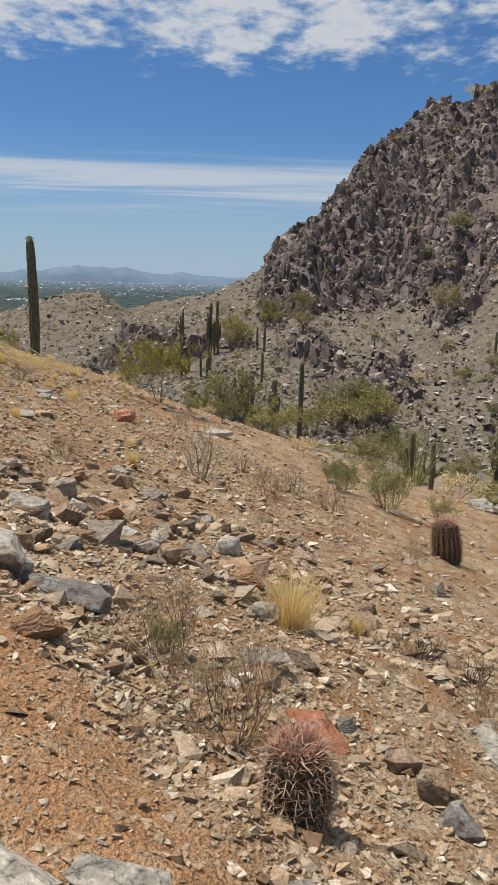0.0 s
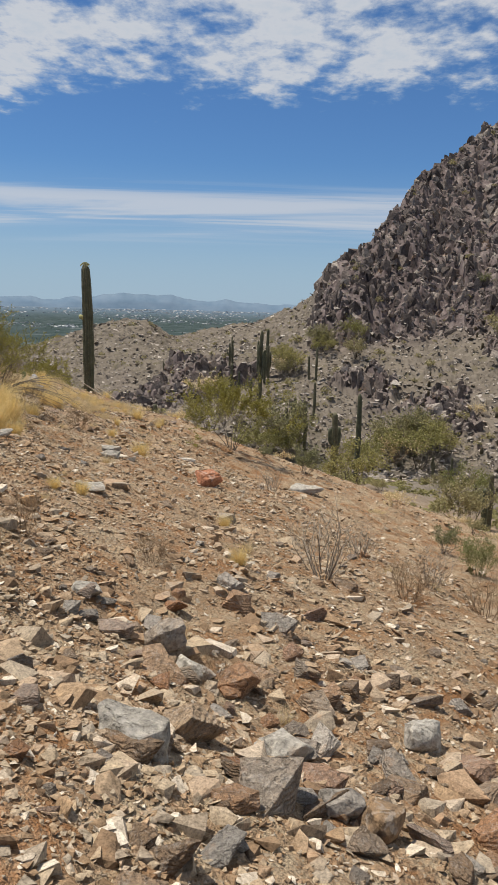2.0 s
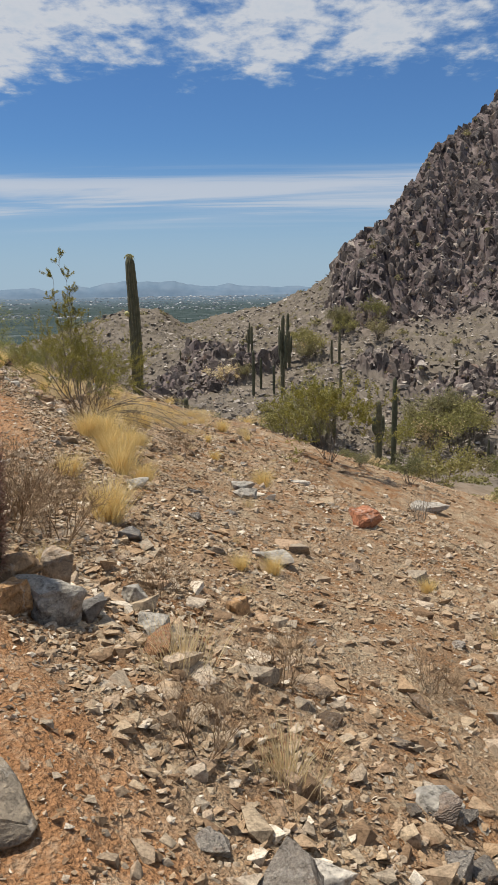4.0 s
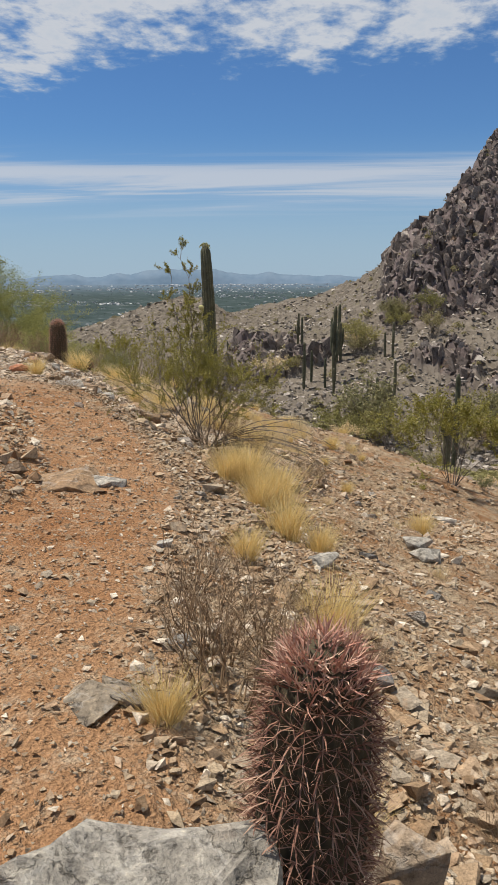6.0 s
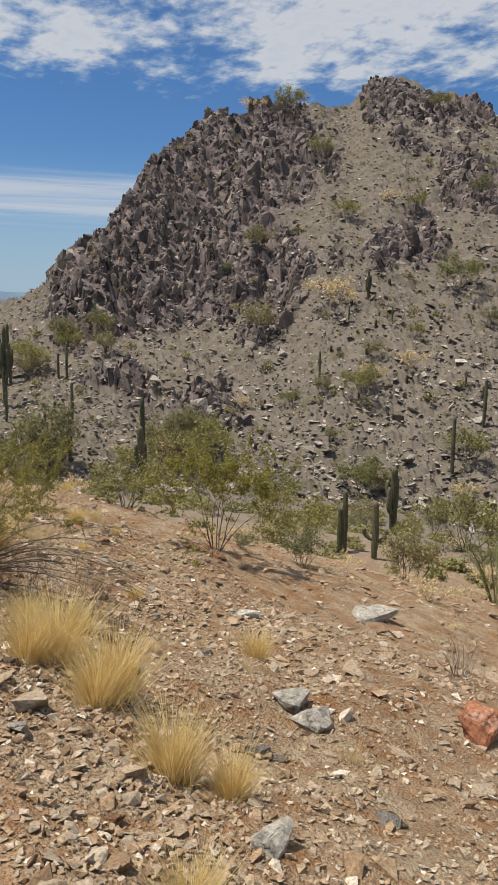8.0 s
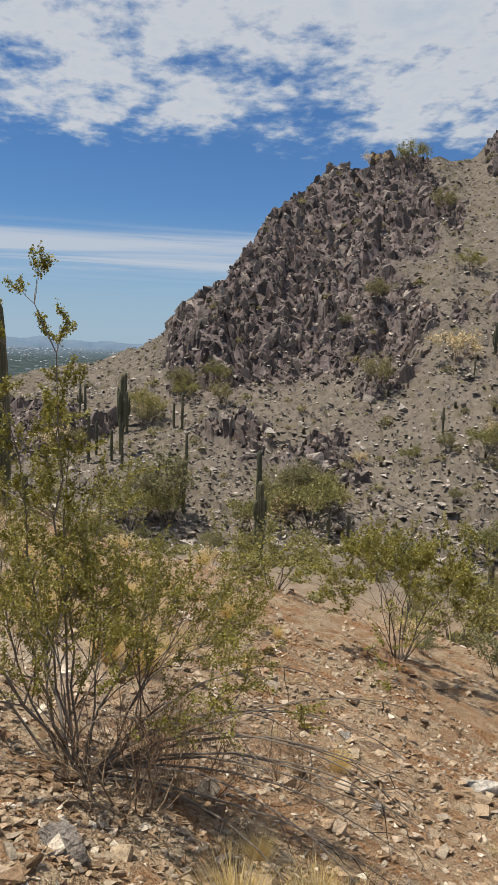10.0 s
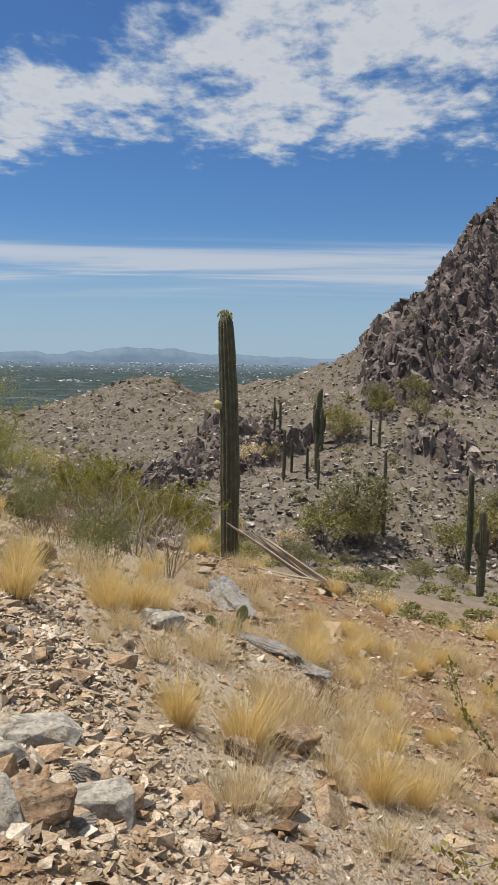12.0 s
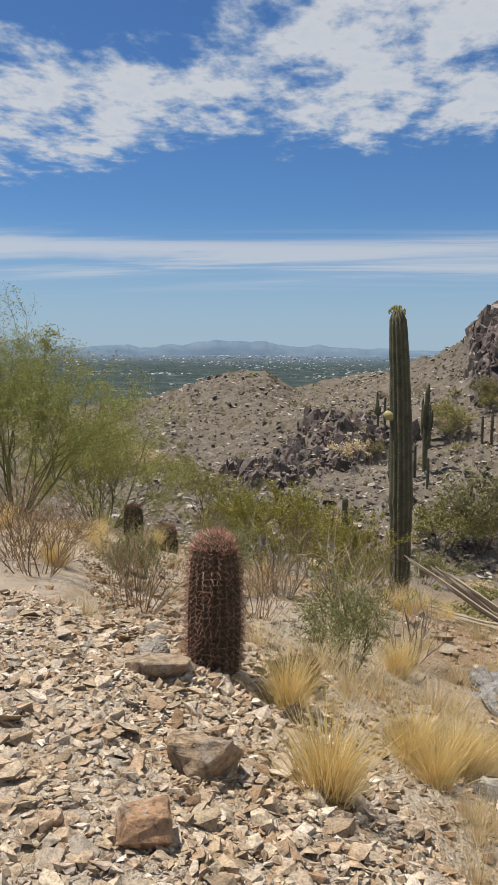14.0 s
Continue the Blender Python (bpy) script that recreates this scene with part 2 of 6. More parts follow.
def stone_material(name, stops, scale=9.0, rough=0.8, island=False, layered=True):
    """Weathered schist: each stone takes its own tone, with layers, stains, grain and cracks."""
    mat, nt, b = material(name, rough, 0.18)
    if island:
        r = nt.nodes.new("ShaderNodeNewGeometry").outputs["Random Per Island"]
        p = place_vector(nt)
    else:
        r = nt.nodes.new("ShaderNodeObjectInfo").outputs["Random"]
        p = nt.nodes.new("ShaderNodeTexCoord").outputs["Object"]
    own = colours(nt, r, stops)
    grain = tex(nt, "ShaderNodeTexNoise", scale, 8, 0.7, p)
    tone = colours(nt, grain.outputs["Fac"], [(0.30, (0.50, 0.49, 0.48)), (0.45, (0.94, 0.93, 0.92)), (0.56, (1.12, 1.12, 1.12)), (0.72, (1.5, 1.47, 1.4))])
    c = mix(nt, 1.0, own, tone, "MULTIPLY")
    height = grain.outputs["Fac"]
    if island:
        specks = tex(nt, "ShaderNodeTexNoise", scale * 3.2, 4, 0.75, p)
        c = mix(nt, 1.0, c, colours(nt, specks.outputs["Fac"], [(0.34, (0.55, 0.53, 0.50)), (0.48, (0.95, 0.94, 0.92)), (0.66, (1.25, 1.23, 1.2))]), "MULTIPLY")
    else:
        # pale lichen, dark varnish and pitting
        spots = tex(nt, "ShaderNodeTexNoise", scale * 4.5, 6, 0.75, p)
        c = mix(nt, 1.0, c, colours(nt, spots.outputs["Fac"], [(0.34, (0.40, 0.39, 0.38)), (0.46, (0.90, 0.89, 0.88)), (0.56, (1.05, 1.04, 1.02)), (0.68, (1.55, 1.5, 1.42))]), "MULTIPLY")
        height = mix(nt, 0.3, height, spots.outputs["Fac"])
        # cracks and pale veins
        bent = nt.nodes.new("ShaderNodeMix")
        bent.data_type = "VECTOR"
        bent.inputs[0].default_value = 0.16
        nt.links.new(p, bent.inputs[4])
        nt.links.new(tex(nt, "ShaderNodeTexNoise", 7.0, 5, 0.65, p).outputs["Color"], bent.inputs[5])
        crack = nt.nodes.new("ShaderNodeTexVoronoi")
        crack.feature = "DISTANCE_TO_EDGE"
        crack.inputs["Scale"].default_value = 6.5
        nt.links.new(bent.outputs[1], crack.inputs["Vector"])
        line = colours(nt, crack.outputs["Distance"], [(0.0, (0.50, 0.48, 0.46)), (0.012, (0.75, 0.74, 0.72)), (0.035, (1, 1, 1))])
        line = mix(nt, colours(nt, grain.outputs["Fac"], [(0.42, (0, 0, 0)), (0.56, (1, 1, 1))]), line, (1.0, 1.0, 1.0))
        c = mix(nt, 1.0, c, line, "MULTIPLY")
        height = mix(nt, 0.22, height, line)
        vein = tex(nt, "ShaderNodeTexNoise", 3.2, 3, 0.5, bent.outputs[1])
        c = mix(nt, colours(nt, vein.outputs["Fac"], [(0.485, (0, 0, 0)), (0.5, (0.32, 0.32, 0.32)), (0.515, (0, 0, 0))]), c, (0.56, 0.53, 0.48))
    if layered:
        w = tex(nt, "ShaderNodeTexWave", scale * 0.45, 6, 0.6, p, Distortion=14.0)
        w.bands_direction = "Z"
        c = mix(nt, 0.2, c, mix(nt, w.outputs["Fac"], (0.10, 0.095, 0.09), c))
        height = mix(nt, 0.2, height, w.outputs["Fac"])
    rust = tex(nt, "ShaderNodeTexNoise", scale * 0.35, 4, 0.6, p)
    c = mix(nt, colours(nt, rust.outputs["Fac"], [(0.58, (0, 0, 0)), (0.74, (0.42, 0.42, 0.42))]), c, (0.36, 0.20, 0.10))
    nt.links.new(c, b.inputs["Base Color"])
    bump(nt, b, height, 1.0, 0.3 / scale if island else 0.045)
    return mat


def plain_material(name, stops, scale, rough=0.8, spec=0.3, relief=0.0, island=True, own=False, thin=0.0):
    """Grain of one family of colours, shifted a little from piece to piece."""
    mat, nt, b = material(name, rough, spec)
    p = nt.nodes.new("ShaderNodeTexCoord").outputs["Object"]
    n = tex(nt, "ShaderNodeTexNoise", scale, 6, 0.65, p)
    f = n.outputs["Fac"]
    if island:
        r = nt.nodes.new("ShaderNodeNewGeometry").outputs["Random Per Island"]
        f = calc(nt, "ADD", calc(nt, "MULTIPLY", f, 0.45), calc(nt, "MULTIPLY", r, 0.55))
    c = colours(nt, f, stops)
    if own:
        q = nt.nodes.new("ShaderNodeObjectInfo").outputs["Random"]
        c = mix(nt, 1.0, c, colours(nt, q, [(0, (0.7, 0.75, 0.7)), (1, (1.25, 1.15, 1.1))]), "MULTIPLY")
    nt.links.new(c, b.inputs["Base Color"])
    if relief:
        bump(nt, b, n.outputs["Fac"], 0.6, relief)
    if thin:
        t = nt.nodes.new("ShaderNodeBsdfTranslucent")
        nt.links.new(c, t.inputs[0])
        x = nt.nodes.new("ShaderNodeMixShader")
        x.inputs[0].default_value = thin
        nt.links.new(b.outputs[0], x.inputs[1])
        nt.links.new(t.outputs[0], x.inputs[2])
        nt.links.new(x.outputs[0], nt.nodes["Material Output"].inputs[0])
    return mat


GROUND = ground_material()

# ---- the lie of the land ----


def lattice(ix, iy, seed):
    h = (ix.astype(np.int64) * 374761393 + iy.astype(np.int64) * 668265263 + seed * 974711) & 0xFFFFFFFF
    h = ((h ^ (h >> 13)) * 1274126177) & 0xFFFFFFFF
    return ((h ^ (h >> 16)) & 0xFFFF) / 32767.5 - 1


def smooth_noise(x, y, seed=0):
    ix, iy = np.floor(x), np.floor(y)
    fx, fy = x - ix, y - iy
    fx, fy = fx * fx * (3 - 2 * fx), fy * fy * (3 - 2 * fy)
    a, b = lattice(ix, iy, seed), lattice(ix + 1, iy, seed)
    c, d = lattice(ix, iy + 1, seed), lattice(ix + 1, iy + 1, seed)
    return (a * (1 - fx) + b * fx) * (1 - fy) + (c * (1 - fx) + d * fx) * fy


def layers(x, y, seed=0, octaves=4, gain=0.5):
    total, amp = 0, 1.0
    for k in range(octaves):
        total = total + amp * smooth_noise(x * 2 ** k + 17.3 * k, y * 2 ** k - 9.1 * k, seed + k)
        amp *= gain
    return total


def step(v, lo, hi):
    t = np.clip((v - lo) / (hi - lo), 0, 1)
    return t * t * (3 - 2 * t)


# the trail: y, x and height of its middle
TRAIL = np.array([(-8, 4.2, 1.1), (0.25, 1.66, 1.02), (2, 0.98, 1.03), (3.9, -0.4, 1.17), (6.3, -2.28, 1.35), (8.7, -3.56, 1.47), (10.5, -3.95, 1.42), (12.66, -4.2, 1.33),
                  (14.5, -5.06, 1.42), (16.4, -6.6, 1.58), (18.5, -7.9, 1.72), (20.5, -8.9, 1.78), (24, -10.5, 1.2), (27, -11.7, 0.55), (30, -13.0, 0.12), (45, -19, -4)])
HUB = (-4.0, 10.0)
# how far the trodden ground reaches below the trail's middle: y, reach
TRODDEN = np.array([(-8, 0.8), (0, 0.85), (4, 0.95), (5.4, 1.35), (7, 1.3), (8, 0.8), (9.3, 0.45), (14, 0.45), (16, 0.6), (20, 0.7), (45, 0.7)])
# bearing from the hub; height at 30 and 45 m; wash: distance, height; crag foot: distance, angle of sight; skyline: distance, angle of sight
LAND = np.array([
    (-180, -4, -8, 80, -14, 110, -5, 150, 2), (-60, -4, -9, 80, -18, 110, -9, 150, -6), (-25, -3, -8, 80, -16, 110, -7.5, 150, -4.5),
    (-19, -3, -8, 80, -15, 110, -7, 150, -3.6), (-15.5, -3, -8, 80, -14, 110, -6, 150, -2.8), (-11, -3.5, -7.5, 75, -13, 110, -5.5, 150, -1.5),
    (-9, -3.7, -7.3, 72, -12.5, 108, -5.3, 150, -1.6), (-7.5, -3.8, -7.2, 70, -12, 105, -5, 160, -2.6), (-4, -4, -7, 65, -11.5, 100, -4.5, 160, -1.9),
    (-0.5, -4.3, -7.4, 63, -11.3, 98, -4.3, 150, -1.2), (1.5, -4.5, -7.6, 62, -11.5, 96, -4, 130, -0.5), (3.3, -4.6, -7.8, 62, -11.6, 95, -3.4, 120, 0.7),
    (4.2, -4.7, -7.9, 62, -11.7, 95, -3.2, 106, 2.7), (5.9, -4.8, -8, 62, -11.8, 95, -3, 108, 3.9), (8, -5, -8, 62, -12, 96, -3, 110, 5.4),
    (9.4, -5, -8.2, 62, -12, 97, -3, 116, 7.6), (10.2, -5, -8.3, 62, -12, 97, -3, 120, 8.9), (12.2, -5.1, -8.5, 62, -12.3, 98, -2.8, 126, 10.4),
    (14.2, -5.2, -8.6, 62, -12.5, 98, -2.4, 134, 11.9), (17, -5.4, -8.9, 62, -13, 98, -1.5, 142, 12.8), (20, -5.6, -9.3, 62, -13.3, 100, 0, 150, 13.4),
    (22, -5.8, -9.6, 62, -13.6, 103, 3, 154, 12.8), (23.6, -6, -9.8, 62, -13.8, 106, 4, 158, 12.2), (24.8, -6, -10, 62, -14, 108, 4.5, 160, 13.4),
    (26.8, -6, -10, 62, -14, 110, 5, 160, 14), (28.4, -6.2, -10.2, 62, -14, 112, 5, 160, 13.4), (30.7, -6.4, -10.4, 62, -14.2, 112, 5, 162, 13), (33.4, -6.5, -10.5, 62, -14.5, 112, 5, 165, 12),
    (36, -6.5, -10.5, 62, -14.5, 112, 5, 165, 11), (45, -6.5, -10.5, 62, -14.5, 112, 4, 165, 9), (60, -6, -10, 62, -14, 112, 3, 170, 6), (180, -4, -8, 80, -14, 110, -5, 150, 2)])


# crags standing out of the scree: bearing and distance from the hub, half width in degrees, half depth
OUTCROPS = ((26.6, 104, 1.3, 5), (29.0, 108, 1.5, 6), (25.8, 156, 1.9, 14), (29.2, 153, 1.7, 12), (32.2, 157, 1.9, 14), (28.0, 132, 1.2, 4), (31.5, 128, 1.6, 6), (23.4, 101, 0.5, 2.5), (20.3, 102, 1.2, 3), (34.5, 122, 1.2, 5), (22.6, 128, 0.6, 4))

BEARINGS = np.arange(-180, 180.01, 0.25)
KERNEL = np.exp(-0.5 * (np.arange(-8, 9) * 0.25 / 0.45) ** 2)
LAND_SMOOTH = [np.convolve(np.pad(np.interp(BEARINGS, LAND[:, 0], LAND[:, i]), 8, "edge"), KERNEL / KERNEL.sum(), "valid") for i in range(9)]


def cells(x, y, seed):
    """Broken blocks: a level for each block, and how near its joint is."""
    ix, iy = np.floor(x), np.floor(y)
    near, second, level = np.full(x.shape, 9.0), np.full(x.shape, 9.0), np.zeros(x.shape)
    for ox in (-1, 0, 1):
        for oy in (-1, 0, 1):
            gx, gy = ix + ox, iy + oy
            px, py = gx + 0.5 + 0.45 * lattice(gx, gy, seed), gy + 0.5 + 0.45 * lattice(gx, gy, seed + 1)
            d = np.hypot(x - px, y - py)
            r = lattice(gx, gy, seed + 2) + 0.9 * lattice(gx, gy, seed + 3) * (x - px) + 0.9 * lattice(gx, gy, seed + 4) * (y - py)
            closer = d < near
            second = np.where(closer, near, np.minimum(second, d))
            level = np.where(closer, r, level)
            near = np.where(closer, d, near)
    return level, second - near


def trail_offset(x, y):
    return x - np.interp(y, TRAIL[:, 0], TRAIL[:, 1])


def land(x, y, rough=True):
    """Height of the ground, and how far, cragged and trodden it is."""
    x, y = np.asarray(x, float), np.asarray(y, float)
    wobble = 0.12 * smooth_noise(y * 0.7, y * 0 + 3.5, 5)
    s = trail_offset(x, y) + wobble
    zt = np.interp(y, TRAIL[:, 0], TRAIL[:, 2])
    ease = 0.135 * step(y, 19.5, 25) * np.clip(s - 0.45, 0, 5.5)
    right = np.where(s > 0.45, -0.345 * (s - 0.45) - 0.05 * np.clip(s - 0.45, 0, 1.5) * step(20 - y, 0, 3) + 0.03 * np.clip(s - 2.5, 0, 30) + ease, 0)
    left = np.where(s < -0.55, 0.36 * (-s - 0.55), 0)
    bench = -0.08 * np.clip(s, -0.55, 0.45)
    crest = 2.6 - 0.125 * np.clip(y - 13, 0, 99) - 0.16 * np.clip(-s - 7, 0, 99)
    near = zt + bench + right + left
    d = np.clip(0.5 + 0.5 * (crest - near) / 0.5, 0, 1)
    near = crest * (1 - d) + near * d - 0.25 * d * (1 - d)
    dx, dy = x - HUB[0], y - HUB[1]
    R, th = np.hypot(dx, dy), np.degrees(np.arctan2(dx, dy))
    c = [np.interp(th, BEARINGS, col) for col in LAND_SMOOTH]
    zb, zr = 3 + c[5] * np.tan(np.radians(c[6])), 3 + c[7] * np.tan(np.radians(c[8]))
    far = np.where(R < 45, c[1] + (c[2] - c[1]) * (R - 30) / 15, 0)
    far = np.where((R >= 45) & (R < c[3]), c[2] + (c[4] - c[2]) * (R - 45) / (c[3] - 45), far)
    far = np.where((R >= c[3]) & (R < c[5]), c[4] + (zb - c[4]) * (R - c[3]) / (c[5] - c[3]), far)
    up = np.clip((R - c[5]) / (c[7] - c[5]), 0, 1)
    far = np.where((R >= c[5]) & (R < c[7]), zb + (zr - zb) * up ** 0.92, far)
    plain = np.interp(R, [0, 1200, 4450, 6000], [-60, -60, -28, -22])
    far = np.where(R >= c[7], np.maximum(plain, zr - 0.45 * (R - c[7])), far)
    w = step(R, 20, 36)
    z = near * (1 - w) + far * w
    # crags stand on steep ground only
    steep = np.clip((zr - zb) / np.maximum(c[7] - c[5], 1), 0, 2)
    crag = step(steep, 0.3, 0.55) * step(R, c[5] - 6, c[5] + 3) * (1 - step(R, c[7] + 8, c[7] + 25))
    patch = layers(th * 0.28, R * 0.045, 60, 3)
    limit = 16.8 + 4.6 * np.clip((R - 106) / 14, 0, 1) + 1.4 * patch
    crag = crag * np.clip(1 - step(th - limit, -0.8, 0.8), 0, 1)
    for bearing, dist, wide, deep in OUTCROPS:
        ragged = 0.5 * layers(th * 0.7, R * 0.16, 84, 3)
        crag = np.maximum(crag, step(1.3 - np.hypot((th - bearing) / wide, (R - dist) / deep) + ragged, 0.1, 0.5))
    crag = np.maximum(crag, step(layers(x * 0.045, y * 0.045, 77, 3), 0.52, 0.75) * step(R, 84, 92) * (1 - step(R, 128, 150)) * step(th, -14, -2) * 0.9)
    for ox, oy, ra, rb in ((-15.5, 99, 8.5, 5), (-12, 108, 4, 4), (15.5, 84, 3.5, 6), (27, 98, 4, 4), (8, 92, 3, 4)):
        crag = np.maximum(crag, 0.95 * step(1.35 - np.hypot((x - ox) / ra, (y - oy) / rb) + 0.5 * layers(x * 0.3, y * 0.3, 83, 3), 0.1, 0.6))
    isplain = step(R, 330, 420)
    if rough:
        a = step(R, 30, 60) * (1 - isplain)
        z = z + a * (0.9 * layers(x * 0.06, y * 0.06, 11, 4) + 0.16 * layers(x * 0.6, y * 0.6, 21, 3))
        across, along = th * 1.9, R
        lean = across + 0.05 * along + 0.5 * smooth_noise(across * 0.3, along * 0.1, 31)
        big, joint = cells(lean * 0.30, along * 0.13, 41)
        small, crack = cells(lean * 0.95 + 7, along * 0.42, 51)
        tiny, chip = cells(lean * 2.3 + 3, along * 1.1, 56)
        z = z + crag * (0.8 * big - 0.4 * (1 - step(joint, 0, 0.22)) + 0.35 * small - 0.25 * (1 - step(crack, 0, 0.25)) + 0.15 * tiny + 0.8 * layers(across * 0.25, along * 0.1, 31, 3) - 0.5 + 1.3 * (R < 112) * (1 - step(R, c[5] - 4, c[5] + 2)))
        z = z + a * (1 - crag) * (0.24 * np.clip(cells(x * 1.0, y * 1.0, 63)[0], -0.4, 2) + 0.12 * cells(x * 2.3, y * 2.3, 67)[0])
        n = (1 - step(R, 30, 45)) * (1 - 0.75 * step(0.75 - np.abs(s), 0, 0.3))
        z = z + n * (0.09 * layers(x * 0.5, y * 0.5, 91, 3) + 0.035 * layers(x * 2.4, y * 2.4, 95, 3)) + (1 - a) * (1 - isplain) * 0.012 * layers(x * 8, y * 8, 99, 2)
    reach = np.interp(y, TRODDEN[:, 0], TRODDEN[:, 1])
    trodden = (1 - step(s - reach, -0.25, 0.15)) * step(s - reach, -1.7, -1.2) * (1 - step(R, 18, 30)) * (1 - 0.7 * step(y, 15, 18))
    return z, step(R, 18, 40), crag, trodden, isplain


def height(x, y):
    return float(land(np.array([x]), np.array([y]))[0][0])


def build_ground():
    cx, cy = -1.6, -6.0
    fine = np.radians(np.arange(-52, 50.01, 0.17))
    coarse = np.radians(np.arange(54, 306, 6.0))
    th = np.concatenate([fine, coarse])
    r = [2.2]
    while r[-1] < 4800:
        g = r[-1]
        r.append(g * 1.008 if g < 70 else g + 0.5 if g < 108 else g + 0.38 if g < 182 else g * 1.02 if g < 500 else g * 1.05)
    r = np.array(r)
    T, R = np.meshgrid(th, r)
    X, Y = cx + R * np.sin(T), cy + R * np.cos(T)
    Z, far, crag, trodden, isplain = land(X.ravel(), Y.ravel())
    nr, nt_ = T.shape
    co = np.stack([X.ravel(), Y.ravel(), Z], 1)
    centre = len(co)
    co = np.vstack([co, [[cx, cy, height(cx, cy)]]])
    i = np.arange(nr - 1)[:, None] * nt_
    j = np.arange(nt_)[None, :]
    jn = (j + 1) % nt_
    quads = np.stack([i + j, i + nt_ + j, i + nt_ + jn, i + jn], -1).reshape(-1, 4)[:, ::-1]
    tris = np.stack([np.full(nt_, centre), np.arange(nt_), (np.arange(nt_) + 1) % nt_], 1)[:, ::-1]
    me = bpy.data.meshes.new("ground")
    me.vertices.add(len(co))
    me.vertices.foreach_set("co", co.ravel())
    nl = quads.size + tris.size
    me.loops.add(nl)
    me.loops.foreach_set("vertex_index", np.concatenate([quads.ravel(), tris.ravel()]).astype(np.int32))
    me.polygons.add(len(quads) + len(tris))
    starts = np.concatenate([np.arange(len(quads)) * 4, quads.size + np.arange(len(tris)) * 3]).astype(np.int32)
    me.polygons.foreach_set("loop_start", starts)
    me.update(calc_edges=True)
    # weight of the painted haze: the plain's colour turns blue with distance
    plain_haze = step(np.hypot(X.ravel() - HUB[0], Y.ravel() - HUB[1]), 2100, 4700)
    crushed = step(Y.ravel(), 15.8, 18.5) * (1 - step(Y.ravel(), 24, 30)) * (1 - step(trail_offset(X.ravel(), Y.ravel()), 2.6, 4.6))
    for name, v in (("crushed", crushed), ("far", far), ("crag", crag), ("trail", trodden), ("plain", isplain), ("plain_haze", plain_haze)):
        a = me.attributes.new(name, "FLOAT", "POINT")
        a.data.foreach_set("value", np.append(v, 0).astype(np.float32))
    me.polygons.foreach_set("use_smooth", np.zeros(len(me.polygons), dtype=bool))
    me.materials.append(GROUND)
    tagged(new("ground", me), "stony ochre desert hillside with trodden trail", "ground", kind="structure")


build_ground()

# ---- builders ----


class Soup:
    """Gathers vertices and faces of one mesh."""

    def __init__(self):
        self.v, self.f = [], []

    def add(self, v, f):
        n = len(self.v)
        self.v.extend(v)
        self.f.extend([[n + i for i in q] for q in f])

    def tube(self, pts, radii, sides=5, cap=False):
        n = len(self.v)
        pts = [Vector(p) for p in pts]
        for i, p in enumerate(pts):
            d = (pts[min(i + 1, len(pts) - 1)] - pts[max(i - 1, 0)])
            d = d.normalized() if d.length > 1e-9 else Vector((0, 0, 1))
            a = d.cross(Vector((0.31, 0.87, 0.39)))
            a = a.normalized() if a.length > 1e-6 else Vector((1, 0, 0))
            b = d.cross(a)
            for k in range(sides):
                w = 2 * math.pi * k / sides
                self.v.append(p + (a * math.cos(w) + b * math.sin(w)) * radii[i])
        for i in range(len(pts) - 1):
            for k in range(sides):
                q, r = n + i * sides + k, n + i * sides + (k + 1) % sides
                self.f.append([q, r, r + sides, q + sides])
        if cap:
            self.f.append([n + k for k in range(sides)][::-1])
            self.f.append([n + (len(pts) - 1) * sides + k for k in range(sides)])

    def blade(self, p, d, side, length, width, bend):
        """A thin curved blade or spine of two pieces."""
        p, d, side, bend = Vector(p), Vector(d), Vector(side), Vector(bend)
        m = p + d * (length * 0.55) + bend * (length * 0.12)
        e = p + d * length + bend * (length * 0.5)
        self.add([p - side * width, p + side * width, m + side * width * 0.75, m - side * width * 0.75, e], [[0, 1, 2, 3], [3, 2, 4]])

    def leaf(self, p, d, side, length, width):
        p, d, side = Vector(p), Vector(d), Vector(side)
        m = p + d * length * 0.5
        self.add([p, m + side * width, p + d * length, m - side * width], [[0, 1, 2, 3]])

    def mesh(self, name, mat, smooth=False):
        me = bpy.data.meshes.new(name)
        me.from_pydata([tuple(v) for v in self.v], [], self.f)
        if smooth:
            me.polygons.foreach_set("use_smooth", np.ones(len(me.polygons), dtype=bool))
        me.materials.append(mat)
        return me


def part(name, soup, mat, parent, label="", smooth=False):
    """Links a soup (or a ready mesh) as one mesh under its thing."""
    me = soup.mesh(name, mat, smooth) if isinstance(soup, Soup) else soup
    ob = new(name, me)
    ob.parent = parent
    if label:
        ob["label"] = label
    return ob


def unit(rng):
    v = rng.normal(size=3)
    return Vector(v / np.linalg.norm(v))


def on_ground(x, y, sink=0.0):
    return Vector((x, y, height(x, y) - sink))


def lay(ob, x, y, sink=0.0, turn=0.0, scale=1.0, tilt=(0, 0)):
    ob.matrix_basis = Matrix.Translation(on_ground(x, y, sink)) @ Euler((tilt[0], tilt[1], turn)).to_matrix().to_4x4() @ Matrix.Scale(scale, 4)
    return ob


def again(ob, x, y, sink=0.0, turn=0.0, scale=1.0, stretch=1.0, tilt=(0, 0)):
    """One more of a thing, with its parts, standing on the ground."""
    c = copy_thing(ob, Matrix.Identity(4))
    c.matrix_basis = Matrix.Translation(on_ground(x, y, sink)) @ Euler((tilt[0], tilt[1], turn)).to_matrix().to_4x4() @ Matrix.Diagonal((scale, scale, scale * stretch, 1))
    return c


